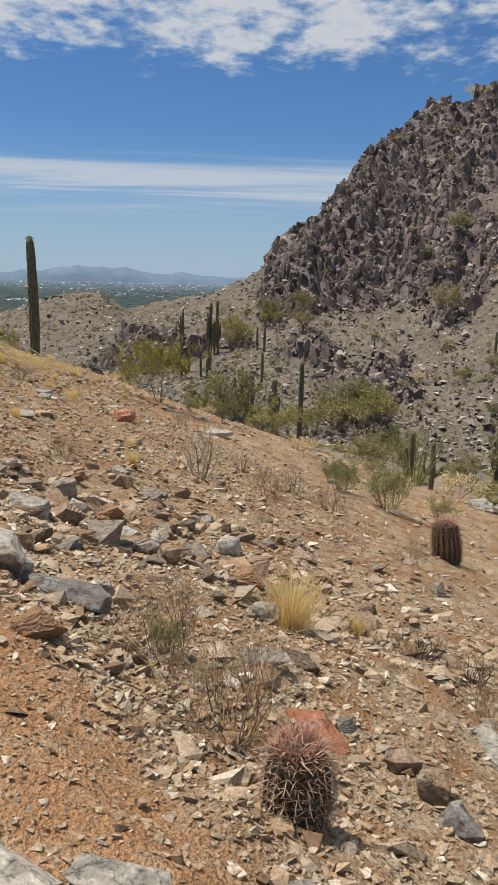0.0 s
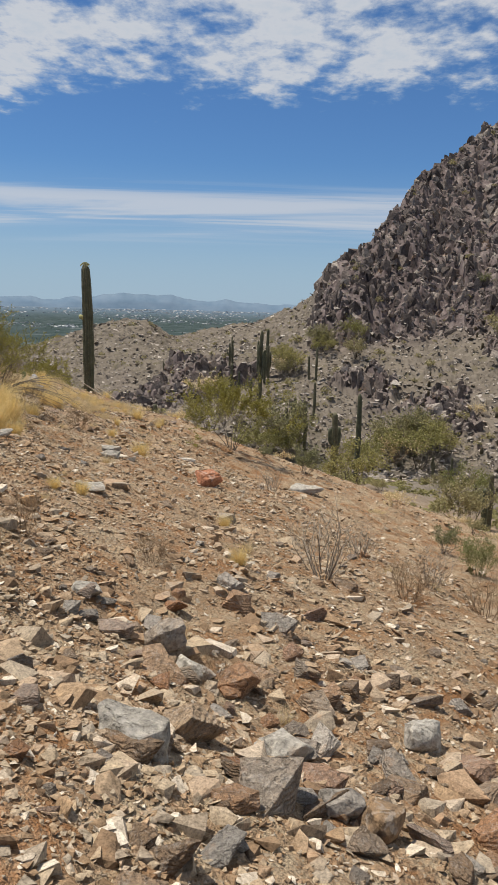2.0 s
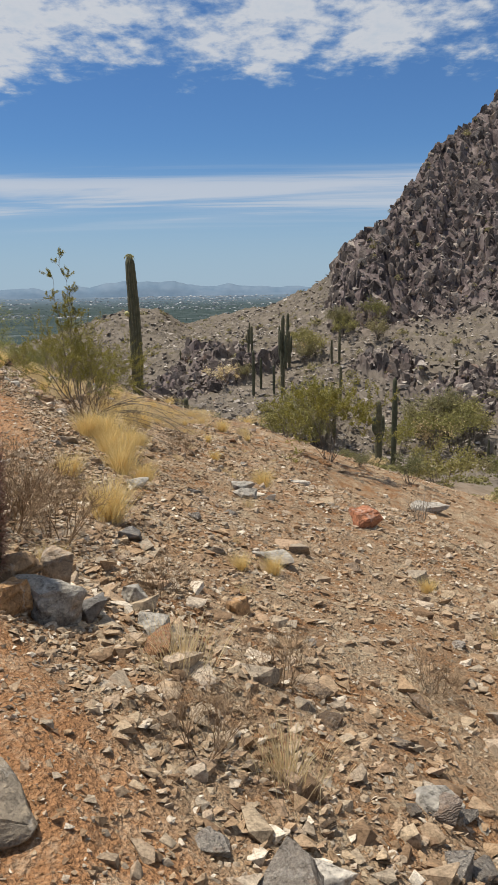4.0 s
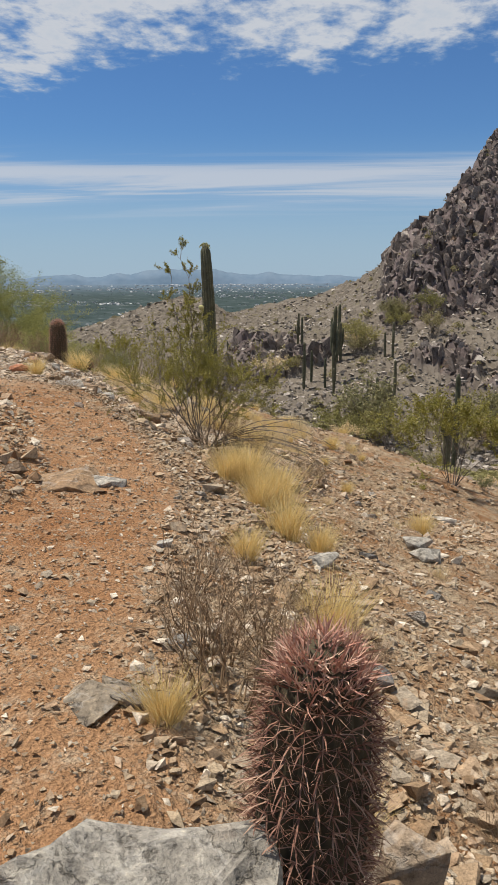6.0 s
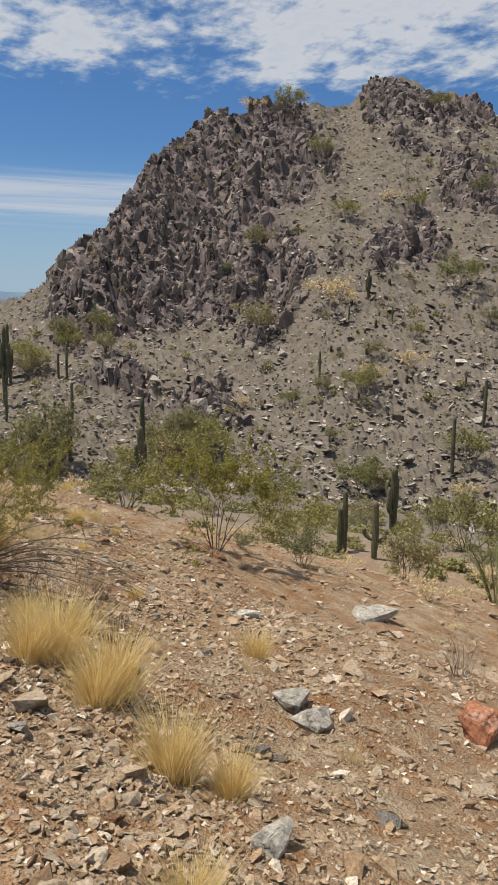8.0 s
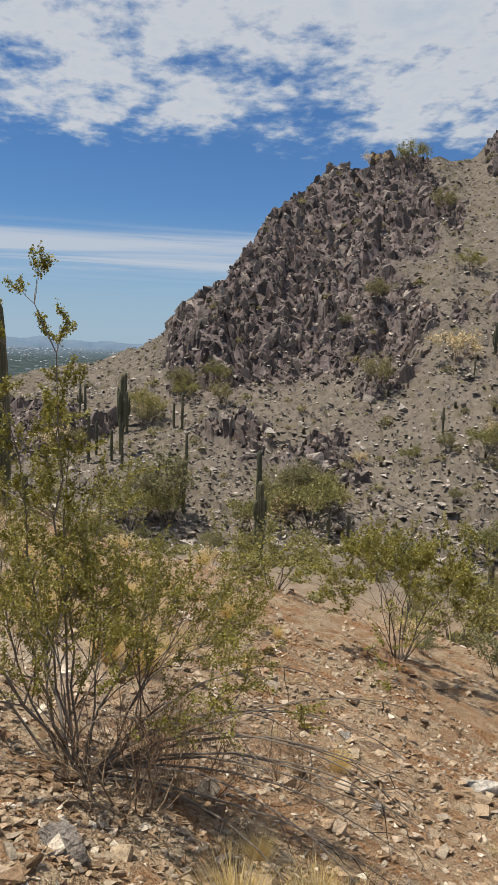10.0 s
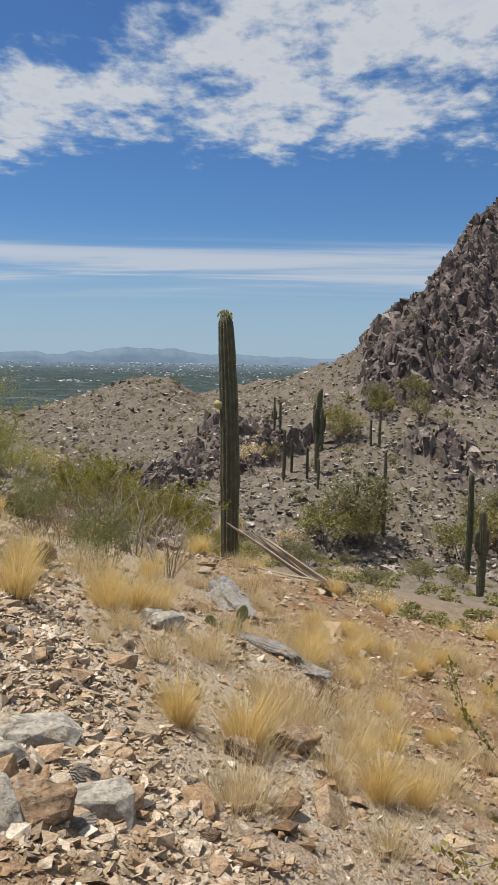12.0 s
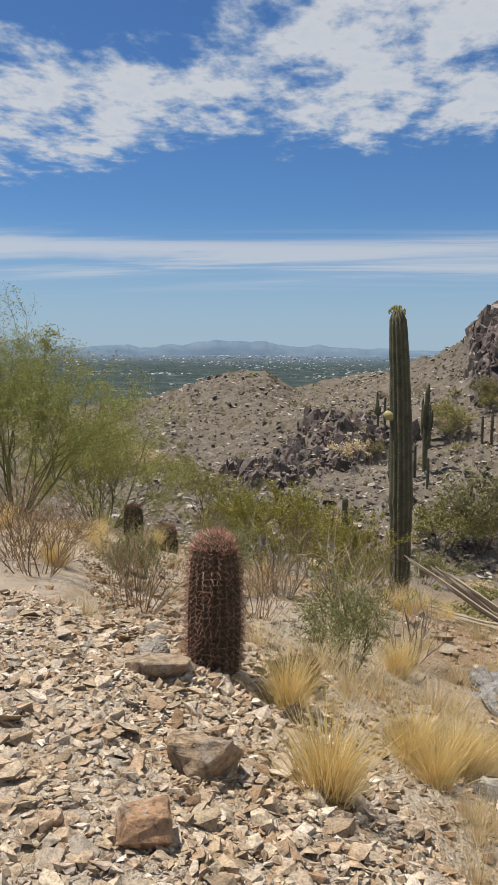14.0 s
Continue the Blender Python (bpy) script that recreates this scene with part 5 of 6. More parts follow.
def fallen_saguaro():
    rng = np.random.default_rng(71)
    root = new("dead_saguaro")
    root.location = on_ground(-4.45, 28.3)
    tagged(root, "fallen saguaro skeleton with splayed bleached ribs", "dead cactus")
    ground = root.location.z

    def z_at(x, y):
        return height(root.location.x + x, root.location.y + y) - ground

    for k in range(22):
        a = rng.uniform(2.95, 3.65) if k % 3 else rng.uniform(2.5, 2.9)
        l = rng.uniform(1.0, 2.2)
        s, pts = Soup(), []
        h0 = rng.uniform(0.05, 0.35)
        for i in range(6):
            t = i / 5
            x, y = math.cos(a) * l * t, math.sin(a) * l * t * 0.6 + rng.normal() * 0.02
            rise = h0 * (1 - t) + (0.75 * t if k % 3 == 0 else 0.03 + 0.05 * rng.random())
            pts.append((x, y, z_at(x, y) + rise))
        s.tube(pts, [0.022, 0.026, 0.026, 0.024, 0.018, 0.01], 5, True)
        part("rib", s, DEAD_WOOD, root)
    core = Soup()
    for k in range(16):
        p = Vector((rng.uniform(-0.35, 0.5), rng.uniform(-0.25, 0.25), 0))
        p.z = z_at(p.x, p.y) + rng.uniform(0.02, 0.25)
        d = (unit(rng) + Vector((1.2, -0.3, 0))).normalized()
        core.tube([p, p + d * 0.14, p + d * 0.28], [0.07, 0.11, 0.05], 7, True)
    part("rotten_core", core, plain_material("rotten_core", [(0.2, (0.03, 0.02, 0.014)), (0.8, (0.12, 0.08, 0.05))], 12.0, 0.95), root, "dark rotten base of the trunk")
    for k in range(7):
        s = Soup()
        a, l = rng.uniform(-0.5, 0.25), rng.uniform(0.6, 1.3)
        pts = [(0.3 + math.cos(a) * l * t, math.sin(a) * l * t, z_at(0.3 + math.cos(a) * l * t, math.sin(a) * l * t) + 0.05 + 0.1 * k / 7) for t in (0, 0.3, 0.6, 1)]
        s.tube(pts, [0.03, 0.04, 0.04, 0.025], 6, True)
        part("rib", s, DEAD_WOOD, root)


fallen_saguaro()


def ledge(name, x, y, l, w, h, turn, tilt, mat, label, seed):
    """A split, layered outcrop lying along the slope."""
    rng = np.random.default_rng(seed)
    root = new(name)
    lay(root, x, y, 0.0, turn, 1.0, tilt)
    tagged(root, label, "rock")
    z = -0.06
    for k in range(4):
        s = stone_mesh(seed + k, (l * rng.uniform(0.6, 1.0), w * rng.uniform(0.7, 1.0), h * 0.55), mat, 24, 0.03)
        ob = part("slab", s, mat, root)
        ob.location = (l * rng.uniform(-0.16, 0.16), w * rng.uniform(-0.2, 0.2), z + h * 0.25)
        ob.rotation_euler = (rng.normal() * 0.05, rng.normal() * 0.05, rng.normal() * 0.12)
        z += h * 0.2
    return root


LEDGE = stone_material("banded_schist", [(0.0, (0.21, 0.21, 0.215)), (1.0, (0.30, 0.295, 0.29))], 16.0)
ledge("rock_ledge", -5.75, 22.1, 1.25, 0.27, 0.17, radians(-62), (0, radians(4)), LEDGE, "long split grey schist ledge among dry grass", 81)
ledge("rock_ledge", -5.2, 20.3, 0.9, 0.25, 0.12, radians(-40), (0, 0), LEDGE, "low grey schist ledge among dry grass", 86)


def prickly_pear():
    rng = np.random.default_rng(91)
    root = new("prickly_pear")
    lay(root, -5.62, 20.75, 0.01, 0, 0.66)
    tagged(root, "small prickly pear with upright green pads", "cactus")

    def pad(x, z, tilt, turn, size):
        s, sp = Soup(), Soup()
        n, m = 10, 14
        for i in range(n + 1):
            t = i / n
            half = size * 0.36 * math.sin(math.pi * min(0.97, 0.08 + 0.9 * t)) ** 0.6
            s.v.extend([Vector((math.cos(2 * math.pi * k / m) * half, math.sin(2 * math.pi * k / m) * half * 0.11, size * t)) for k in range(m)])
        for i in range(n):
            for k in range(m):
                a, b = i * m + k, i * m + (k + 1) % m
                s.f.append([a, b, b + m, a + m])
        s.f.append([n * m + k for k in range(m)])
        for k in range(70):
            u, v = rng.uniform(-0.3, 0.3), rng.uniform(0.1, 0.95)
            q = Vector((u * size, (-1 if k % 2 else 1) * 0.05 * size, v * size))
            d = (Vector((0, q.y * 10, 0)) + unit(rng)).normalized()
            sp.blade(q, d, d.cross(unit(rng)).normalized(), 0.03, 0.0011, unit(rng) * 0.2)
        ob = part("pad", s, PEAR_SKIN, root, "", True)
        ob.matrix_basis = pose(x, rng.normal() * 0.03, z, 0, tilt, turn)
        tagged(part("spine_coat", sp, SPINE_PALE, ob), kind="stuff")

    pad(-0.16, 0.0, -8, 10, 0.24)
    pad(-0.04, 0.0, 4, 60, 0.18)
    pad(0.10, 0.0, 24, -15, 0.20)
    pad(0.19, 0.16, 12, 20, 0.21)
    pad(0.02, 0.0, 10, -40, 0.14)


prickly_pear()

# ---- boulders and slabs beside the trail ----

boulder(101, -2.98, 8.02, (0.56, 0.62, 0.54), GREY_STONE, "large pale grey boulder beside barrel cactus", 0.4, (0.1, 0.25), 0.25, 34)
boulder(102, -3.34, 7.72, (0.5, 0.4, 0.32), GREY_STONE, "pale grey boulder beside trail", 1.4, (0, 0), 0.3, 30)
boulder(103, -2.55, 8.22, (0.20, 0.40, 0.24), OCHRE_STONE, "ochre brown split rock leaning at barrel cactus", -0.7, (0.0, 0.35), 0.3, 26)
boulder(104, -2.62, 8.36, (0.11, 0.52, 0.16), BROWN_STONE, "long thin slab leaning at barrel cactus", -0.65, (0.3, 0.25), 0.05, 26)
boulder(105, -2.37, 8.36, (0.24, 0.24, 0.30), GREY_STONE, "cracked grey and rust rock beside barrel cactus", 1.0, (0.1, 0), 0.25, 30)
boulder(106, -2.47, 8.72, (0.17, 0.13, 0.28), STONE, "upright tan rock behind barrel cactus", 0.2, (0, 0.2), 0.15)
boulder(151, -2.24, 8.52, (0.16, 0.15, 0.17), DARK_STONE, "small grey angular rock beside barrel cactus", 0.7, (0.2, 0), 0.25)
boulder(152, -2.12, 8.92, (0.16, 0.14, 0.15), GREY_STONE, "grey split rock on the slope", 0.3, (0.1, 0.2), 0.2)
boulder(153, -0.12, 7.62, (0.26, 0.24, 0.26), STONE, "tall brown angular rock on the slope", 0.5, (0.15, 0.2), 0.25, 26)
boulder(154, 0.08, 7.42, (0.2, 0.3, 0.12), GREY_STONE, "pale flat rock on the slope", 0.9, (0.1, 0.1), 0.25)
boulder(155, 0.02, 5.98, (0.30, 0.28, 0.17), GREY_STONE, "pale grey angular rock below the trail", 0.3, (0.1, 0.15), 0.3, 28)
boulder(156, -0.70, 7.98, (0.22, 0.16, 0.10), GREY_STONE, "flat grey rock on the slope", 0.5, (0.1, 0.1), 0.3)
boulder(157, -0.52, 5.33, (0.18, 0.15, 0.06), STONE, "flat rock bedded in the trail", 0.9, (0, 0), 0.45)
boulder(158, 1.46, 7.44, (0.24, 0.2, 0.2), GREY_STONE, "pale upright rock among broken slabs", 0.2, (0.1, 0.2), 0.2, 26)
boulder(159, 0.62, 6.64, (0.34, 0.24, 0.15), GREY_STONE, "pale layered slab on the slope", 0.4, (0.05, 0.15), 0.25, 28)
boulder(160, 1.03, 5.98, (0.2, 0.17, 0.17), BROWN_STONE, "brown block shaped rock on the slope", 0.9, (0.1, 0.1), 0.25, 26)
boulder(161, 0.88, 6.02, (0.22, 0.16, 0.12), STONE, "dark edged flat rock on the slope", 0.2, (0, 0.2), 0.2, 26)
boulder(162, 1.76, 5.29, (0.22, 0.2, 0.18), GREY_STONE, "blue grey rounded rock beside dry grass", 0.6, (0, 0.1), 0.3, 28)
boulder(163, -1.47, 11.09, (0.36, 0.24, 0.10), GREY_STONE, "blue grey layered slab on the slope", 0.6, (0.1, 0.1), 0.4, 26)
boulder(164, -1.64, 9.63, (0.16, 0.14, 0.13), OCHRE_STONE, "ochre block shaped rock on the slope", 0.4, (0.1, 0), 0.25)
boulder(165, -1.97, 8.64, (0.18, 0.16, 0.10), GREY_STONE, "flat pale rock on the slope", 0.2, (0.1, 0), 0.3)
boulder(166, -2.75, 12.05, (0.22, 0.15, 0.10), GREY_STONE, "blue grey jagged rock on the slope", 0.8, (0.1, 0), 0.3, 26)
boulder(167, -1.87, 13.72, (0.32, 0.22, 0.12), GREY_STONE, "blue grey sharp edged slab on the slope", 0.3, (0.1, 0.1), 0.3, 26)
boulder(168, -2.46, 10.38, (0.20, 0.16, 0.11), DARK_STONE, "grey rock beside dry grass", 0.3, (0, 0.1), 0.3)
boulder(169, -3.28, 9.86, (0.12, 0.10, 0.07), GREY_STONE, "small grey rock at the trail edge", 0.3, (0, 0.1), 0.3)
boulder(170, 0.85, 18.5, (0.8, 0.4, 0.2), GREY_STONE, "low grey outcrop of broken schist", 0.3, (0, 0.1), 0.35, 30)
boulder(171, -4.87, 16.14, (0.22, 0.16, 0.15), BROWN_STONE, "brown rock at the bush foot", 0.3, (0, 0.1), 0.3, 26)
boulder(172, -5.05, 16.2, (0.16, 0.14, 0.13), STONE, "tan rock at the bush foot", 1.3, (0, 0.1), 0.3)
boulder(173, -7.26, 18.46, (0.18, 0.16, 0.13), STONE, "brown angular rock on crushed schist", 0.5, (0, 0.1), 0.25, 26)
boulder(174, -7.13, 18.1, (0.13, 0.10, 0.07), GREY_STONE, "small grey rock on crushed schist", 0.2, (0.1, 0.1), 0.25)
boulder(175, -7.01, 17.98, (0.14, 0.13, 0.10), STONE, "tan broken rock on crushed schist", 0.7, (0, 0.1), 0.25)
boulder(176, -6.64, 18.28, (0.24, 0.18, 0.10), GREY_STONE, "flat grey rock bedded in rubble", 0.4, (0, 0.1), 0.4, 26)
boulder(177, -6.08, 20.07, (0.2, 0.17, 0.15), GREY_STONE, "pale grey block at the grass edge", 0.4, (0, 0.1), 0.25, 26)
boulder(178, -7.25, 19.14, (0.09, 0.09, 0.09), DARK_STONE, "small dark pointed rock in rubble", 0.4, (0, 0.3), 0.2)
boulder(179, -6.63, 18.2, (0.2, 0.16, 0.10), GREY_STONE, "grey and ochre flat rock in rubble", 1.1, (0, 0.1), 0.3, 26)
boulder(180, -6.11, 17.62, (0.4, 0.24, 0.08), GREY_STONE, "flat grey slab along the trail edge", 0.5, (0, 0.05), 0.4, 28)
boulder(107, -2.13, 6.82, (0.40, 0.30, 0.16), DUSTY_STONE, "dark pointed rock half sunk in trail", 0.3, (0, 0), 0.3)
boulder(108, -1.66, 5.72, (0.22, 0.2, 0.18), TAN_STONE, "tan rock beside the trail", 0.9, (0, 0), 0.25)
boulder(109, -1.40, 5.72, (0.22, 0.18, 0.13), DUSTY_STONE, "grey angular rock beside the trail", 0.2, (0, 0.3), 0.25)
boulder(110, -1.62, 5.45, (0.2, 0.16, 0.14), STONE, "brown rock beside the trail", 1.2, (0, 0), 0.3)
boulder(111, -1.18, 7.18, (0.22, 0.16, 0.13), WHITE_STONE, "whitish angular rock on the slope", 0.5, (0, 0.2), 0.2)
boulder(112, -1.04, 5.13, (0.38, 0.27, 0.22), TAN_STONE, "pale tan angular rock at the trail edge", 0.5, (0.1, 0), 0.3, 28)
boulder(150, -0.97, 4.90, (0.36, 0.22, 0.15), DARK_STONE, "dark brown rounded rock at the trail edge", 0.2, (0, 0.15), 0.35, 28)
boulder(113, -0.55, 13.9, (0.46, 0.28, 0.27), RUST_STONE, "rust red rock on stony slope", 0.7, (0.1, 0.2), 0.25)
boulder(114, -1.3, 17.2, (0.32, 0.2, 0.14), WHITE_STONE, "white quartz rock on stony slope", 0.2, (0, 0), 0.3)
boulder(115, -4.72, 12.35, (0.85, 0.55, 0.12), BROWN_STONE, "flat grey brown slab bedded in trail edge", 0.5, (0, -0.06), 0.68, 30)
boulder(116, -4.35, 12.5, (0.3, 0.22, 0.09), GREY_STONE, "small flat grey slab in the trail", 0.1, (0, 0), 0.45)
boulder(117, -3.3, 9.42, (0.30, 0.28, 0.14), DUSTY_STONE, "dark grey slab beside the trail", 0.4, (0, 0.08), 0.66, 28)
boulder(118, -3.47, 9.28, (0.26, 0.26, 0.12), DUSTY_STONE, "flat dark slab beside the trail", 1.4, (0, 0), 0.7, 28)
boulder(119, 1.74, 4.05, (0.27, 0.2, 0.1), STONE, "flat brown rock on the slope", 0.2, (0, 0.1), 0.25)
boulder(120, 1.98, 3.55, (0.22, 0.36, 0.10), RUST_STONE, "rust orange slab on the slope", 0.4, (0.15, 0.15), 0.35)
boulder(121, 0.66, 4.22, (0.62, 0.22, 0.20), DARK_STONE, "long dark grey outcrop above the trail", -0.3, (0, 0.12), 0.35, 28)
boulder(122, 0.28, 4.40, (0.55, 0.34, 0.26), GREY_STONE, "grey outcrop beside the trail", -0.2, (0, 0.05), 0.35, 28)
boulder(123, 2.98, 4.15, (0.3, 0.6, 0.12), GREY_STONE, "long blue grey slab on the slope", 0.2, (0, 0.2), 0.4)
boulder(124, 2.35, 3.45, (0.16, 0.14, 0.12), STONE, "tan broken rock on the slope", 0.3)
boulder(125, 2.45, 3.3, (0.18, 0.15, 0.12), STONE, "split tan rock on the slope", 1.3, (0.2, 0), 0.2)
boulder(126, 2.52, 3.08, (0.11, 0.2, 0.12), DARK_STONE, "grey wedge shaped rock on the slope", 0.6, (0.2, 0.2), 0.2)
boulder(127, 2.75, 2.75, (0.34, 0.3, 0.14), GREY_STONE, "flat blue grey rock on the slope", 0.5, (0, 0), 0.4)
boulder(128, 1.05, 1.95, (0.36, 0.22, 0.08), GREY_STONE, "streaked grey slab at the trail edge", -0.4, (0, 0), 0.6, 28)
boulder(129, 1.36, 1.98, (0.30, 0.16, 0.08), GREY_STONE, "grey slab beside the trail", -0.5, (0, 0), 0.55, 28)
boulder(130, -7.2, 19.05, (0.3, 0.24, 0.18), STONE, "grey rock beside barrel cactus", 0.4, (0, 0.1), 0.25)
boulder(131, -7.62, 19.9, (0.36, 0.22, 0.14), STONE, "flat layered tan rock beside barrel cactus", 0.7, (0, 0.1), 0.3)
boulder(132, -7.0, 17.95, (0.2, 0.17, 0.16), STONE, "tan block shaped rock on stony ground", 0.4, (0, 0), 0.25)
boulder(133, -6.72, 18.1, (0.12, 0.14, 0.16), STONE, "tan upright rock on stony ground", 0.2, (0, 0.1), 0.2)
boulder(134, -6.4, 17.62, (0.16, 0.24, 0.12), WHITE_STONE, "whitish wedge shaped rock in the trail", 0.9, (0.2, 0), 0.25)
boulder(135, -5.95, 19.85, (0.28, 0.22, 0.16), GREY_STONE, "pale grey rock among dry grass", 0.3, (0, 0), 0.25)
boulder(136, -6.9, 17.2, (0.3, 0.2, 0.14), RUST_STONE, "rust brown rock beside the trail", 0.3, (0, 0), 0.3)
boulder(137, -5.9, 16.9, (0.3, 0.24, 0.16), STONE, "split tan rock beside the trail", 0.3, (0, 0.1), 0.25)
boulder(138, -6.9, 25.6, (0.32, 0.26, 0.36), STONE, "grey rock beside the tall saguaro", 0.3, (0, 0), 0.3)
boulder(139, -6.2, 17.3, (0.3, 0.22, 0.07), GREY_STONE, "grey slab at the trail edge", 0.8, (0, 0), 0.3)
boulder(140, -1.95, 14.0, (0.3, 0.22, 0.12), GREY_STONE, "blue grey rock on stony slope", 0.8, (0, 0), 0.3)
boulder(141, -2.4, 13.3, (0.16, 0.1, 0.1), DARK_STONE, "dark rock on stony slope", 0.3, (0, 0), 0.25)
boulder(142, -3.62, 11.15, (0.1, 0.07, 0.06), WHITE_STONE, "small white stone at the trail edge", 0.3, (0, 0), 0.2)
boulder(143, 7.9, 21.5, (0.9, 0.6, 0.5), GREY_STONE, "grey outcrop beside the wash", 0.3, (0, 0), 0.3, 26)
boulder(144, -6.05, 16.75, (0.42, 0.3, 0.14), GREY_STONE, "flat pale grey rock beside the trail", 0.9, (0.05, 0), 0.35, 26)
boulder(145, -5.75, 17.2, (0.26, 0.2, 0.12), GREY_STONE, "small pale grey rock beside the trail", 0.2, (0, 0.1), 0.3)
boulder(146, -6.35, 17.0, (0.2, 0.16, 0.1), BROWN_STONE, "small brown rock beside the trail", 1.2, (0, 0), 0.3)
boulder(147, -5.05, 18.55, (0.24, 0.2, 0.16), BROWN_STONE, "split brown rock among dry grass", 0.7, (0.2, 0), 0.3)
boulder(148, -5.3, 18.3, (0.22, 0.15, 0.12), STONE, "tan angular rock beside dry grass", 0.1, (0, 0.2), 0.3)
boulder(149, -5.1, 17.85, (0.2, 0.16, 0.1), BROWN_STONE, "small rust brown rock in rubble", 1.1, (0, 0), 0.3)
boulder(144, 8.6, 21.9, (0.7, 0.5, 0.4), STONE, "brown outcrop beside the wash", 1.0, (0, 0), 0.3, 26)

# ---- loose stones: larger ones singly, the gravel together ----

SLABS = [stone_mesh(200 + k, (1.0, 0.75, 0.38), STONE, 16, 0.02) for k in range(10)] + [stone_mesh(220 + k, (1.0, 0.8, 0.65), STONE, 14, 0.02) for k in range(6)]
stone_rng = np.random.default_rng(301)


def loose_spot(rng, spread):
    """A spot on the hillside, thick along the trail's lower edge."""
    y = rng.uniform(1.2, 25)
    band = rng.random()
    if band < 0.34:
        s = 0.8 + abs(rng.normal()) * 0.8
    elif band < 0.9:
        s = rng.uniform(0.75, spread)
    elif band < 0.97:
        s = rng.uniform(-2.8, -0.5)
    else:
        s = rng.uniform(-0.5, 0.6)
    return float(np.interp(y, TRAIL[:, 0], TRAIL[:, 1]) + s), float(y), float(s)


for k in range(300):
    if k < 150:
        x, y = stone_rng.normal(0.6, 1.0), stone_rng.normal(7.2, 1.5)
        if trail_offset(np.array([x]), np.array([y]))[0] < 0.7:
            x += 1.8
    else:
        x, y, s = loose_spot(stone_rng, 7.5)
    size = float(np.clip(stone_rng.lognormal(-1.8 if k < 150 else -2.05, 0.36), 0.08, 0.36))
    ob = new("stone", SLABS[k % len(SLABS)])
    tagged(ob, "broken schist stone lying on the hillside", "rock", "loose stones on the hillside")
    lay(ob, x, y, -size * 0.08, stone_rng.uniform(0, 6.3), size, (stone_rng.normal() * 0.25, stone_rng.normal() * 0.25))

TEMPLATES = [hull_template(400 + k, 9) for k in range(14)]


def gravel_spots(n, low, high, spread, seed):
    rng = np.random.default_rng(seed)
    out = np.array([loose_spot(rng, spread) for _ in range(n)])
    x, y, s = out[:, 0], out[:, 1], out[:, 2]
    clump = layers(x * 0.9, y * 0.9, 15, 3)
    keep = (rng.random(n) < np.clip(0.62 + 0.7 * clump, 0.2, 1)) | (y > 16.5)
    x, y = x[keep], y[keep]
    m = len(x)
    size = np.clip(rng.lognormal(np.log(low), 0.5, m), low * 0.5, high)
    z = land(x, y)[0] + size * 0.12
    return np.stack([x, y, z, size, rng.uniform(0.35, 0.9, m), rng.uniform(0, 6.3, m), rng.integers(0, 999, m)], 1)


def heap_spots(n, seed):
    """The thick spill of broken rock below the last stretch of trail."""
    rng = np.random.default_rng(seed)
    y = rng.uniform(16.6, 20.8, n)
    x = np.interp(y, TRAIL[:, 0], TRAIL[:, 1]) + rng.uniform(-1.2, 1.9, n)
    size = np.clip(rng.lognormal(np.log(0.033), 0.5, n), 0.015, 0.14)
    z = land(x, y)[0] + size * 0.12
    return np.stack([x, y, z, size, rng.uniform(0.35, 0.9, n), rng.uniform(0, 6.3, n), rng.integers(0, 999, n)], 1)


def outer_spots(n):
    rng = np.random.default_rng(507)
    y = rng.uniform(3, 34, n)
    x = np.interp(y, TRAIL[:, 0], TRAIL[:, 1]) + 4 + 20 * rng.random(n) ** 1.5
    size = np.clip(rng.lognormal(np.log(0.058), 0.5, n), 0.03, 0.3)
    return np.stack([x, y, land(x, y)[0] + size * 0.12, size, rng.uniform(0.35, 0.9, n), rng.uniform(0, 6.3, n), rng.integers(0, 999, n)], 1)


def below_trail(y):
    return np.interp(y, TRAIL[:, 0], TRAIL[:, 1]) + np.interp(y, TRODDEN[:, 0], TRODDEN[:, 1])


def bedded(x, y, size, rng, lift=0.12):
    n = len(x)
    return np.stack([x, y, land(x, y)[0] + size * lift, size, rng.uniform(0.35, 0.95, n), rng.uniform(0, 6.3, n), rng.integers(0, 999, n)], 1)


def edge_spots(n):
    """The row of broken rock along the lower edge of the first stretch of trail."""
    rng = np.random.default_rng(508)
    y = rng.uniform(0.8, 15.0, n)
    x = below_trail(y) - 0.1 + np.abs(rng.normal(0, 1.0, n))
    return bedded(x, y, np.clip(rng.lognormal(np.log(0.030), 0.5, n), 0.013, 0.13), rng)


def slope_chips(n):
    """Chips that cover the near slope, between the larger stones."""
    rng = np.random.default_rng(509)
    y = 1.5 + 20 * rng.random(n)
    x = below_trail(y) + 0.1 + 6.4 * rng.random(n) ** 1.4
    return bedded(x, y, np.clip(rng.lognormal(np.log(0.026), 0.45, n), 0.012, 0.08), rng)


def slabs(n):
    """Flat broken slabs, thickest in the spill beside the first stretch."""
    rng = np.random.default_rng(510)
    y = np.where(rng.random(n) < 0.5, rng.normal(7.2, 1.9, n), rng.uniform(2.0, 22, n))
    x = below_trail(y) + 0.15 + 5.5 * rng.random(n) ** 1.2
    return bedded(x, y, np.clip(rng.lognormal(np.log(0.10), 0.42, n), 0.05, 0.30), rng, 0.03)


def bank_chips(n):
    """Stones on the bank above the trail."""
    rng = np.random.default_rng(511)
    y = rng.uniform(5, 24, n)
    x = below_trail(y) - 1.1 - 4.0 * rng.random(n) ** 1.4
    return bedded(x, y, np.clip(rng.lognormal(np.log(0.036), 0.55, n), 0.014, 0.2), rng)


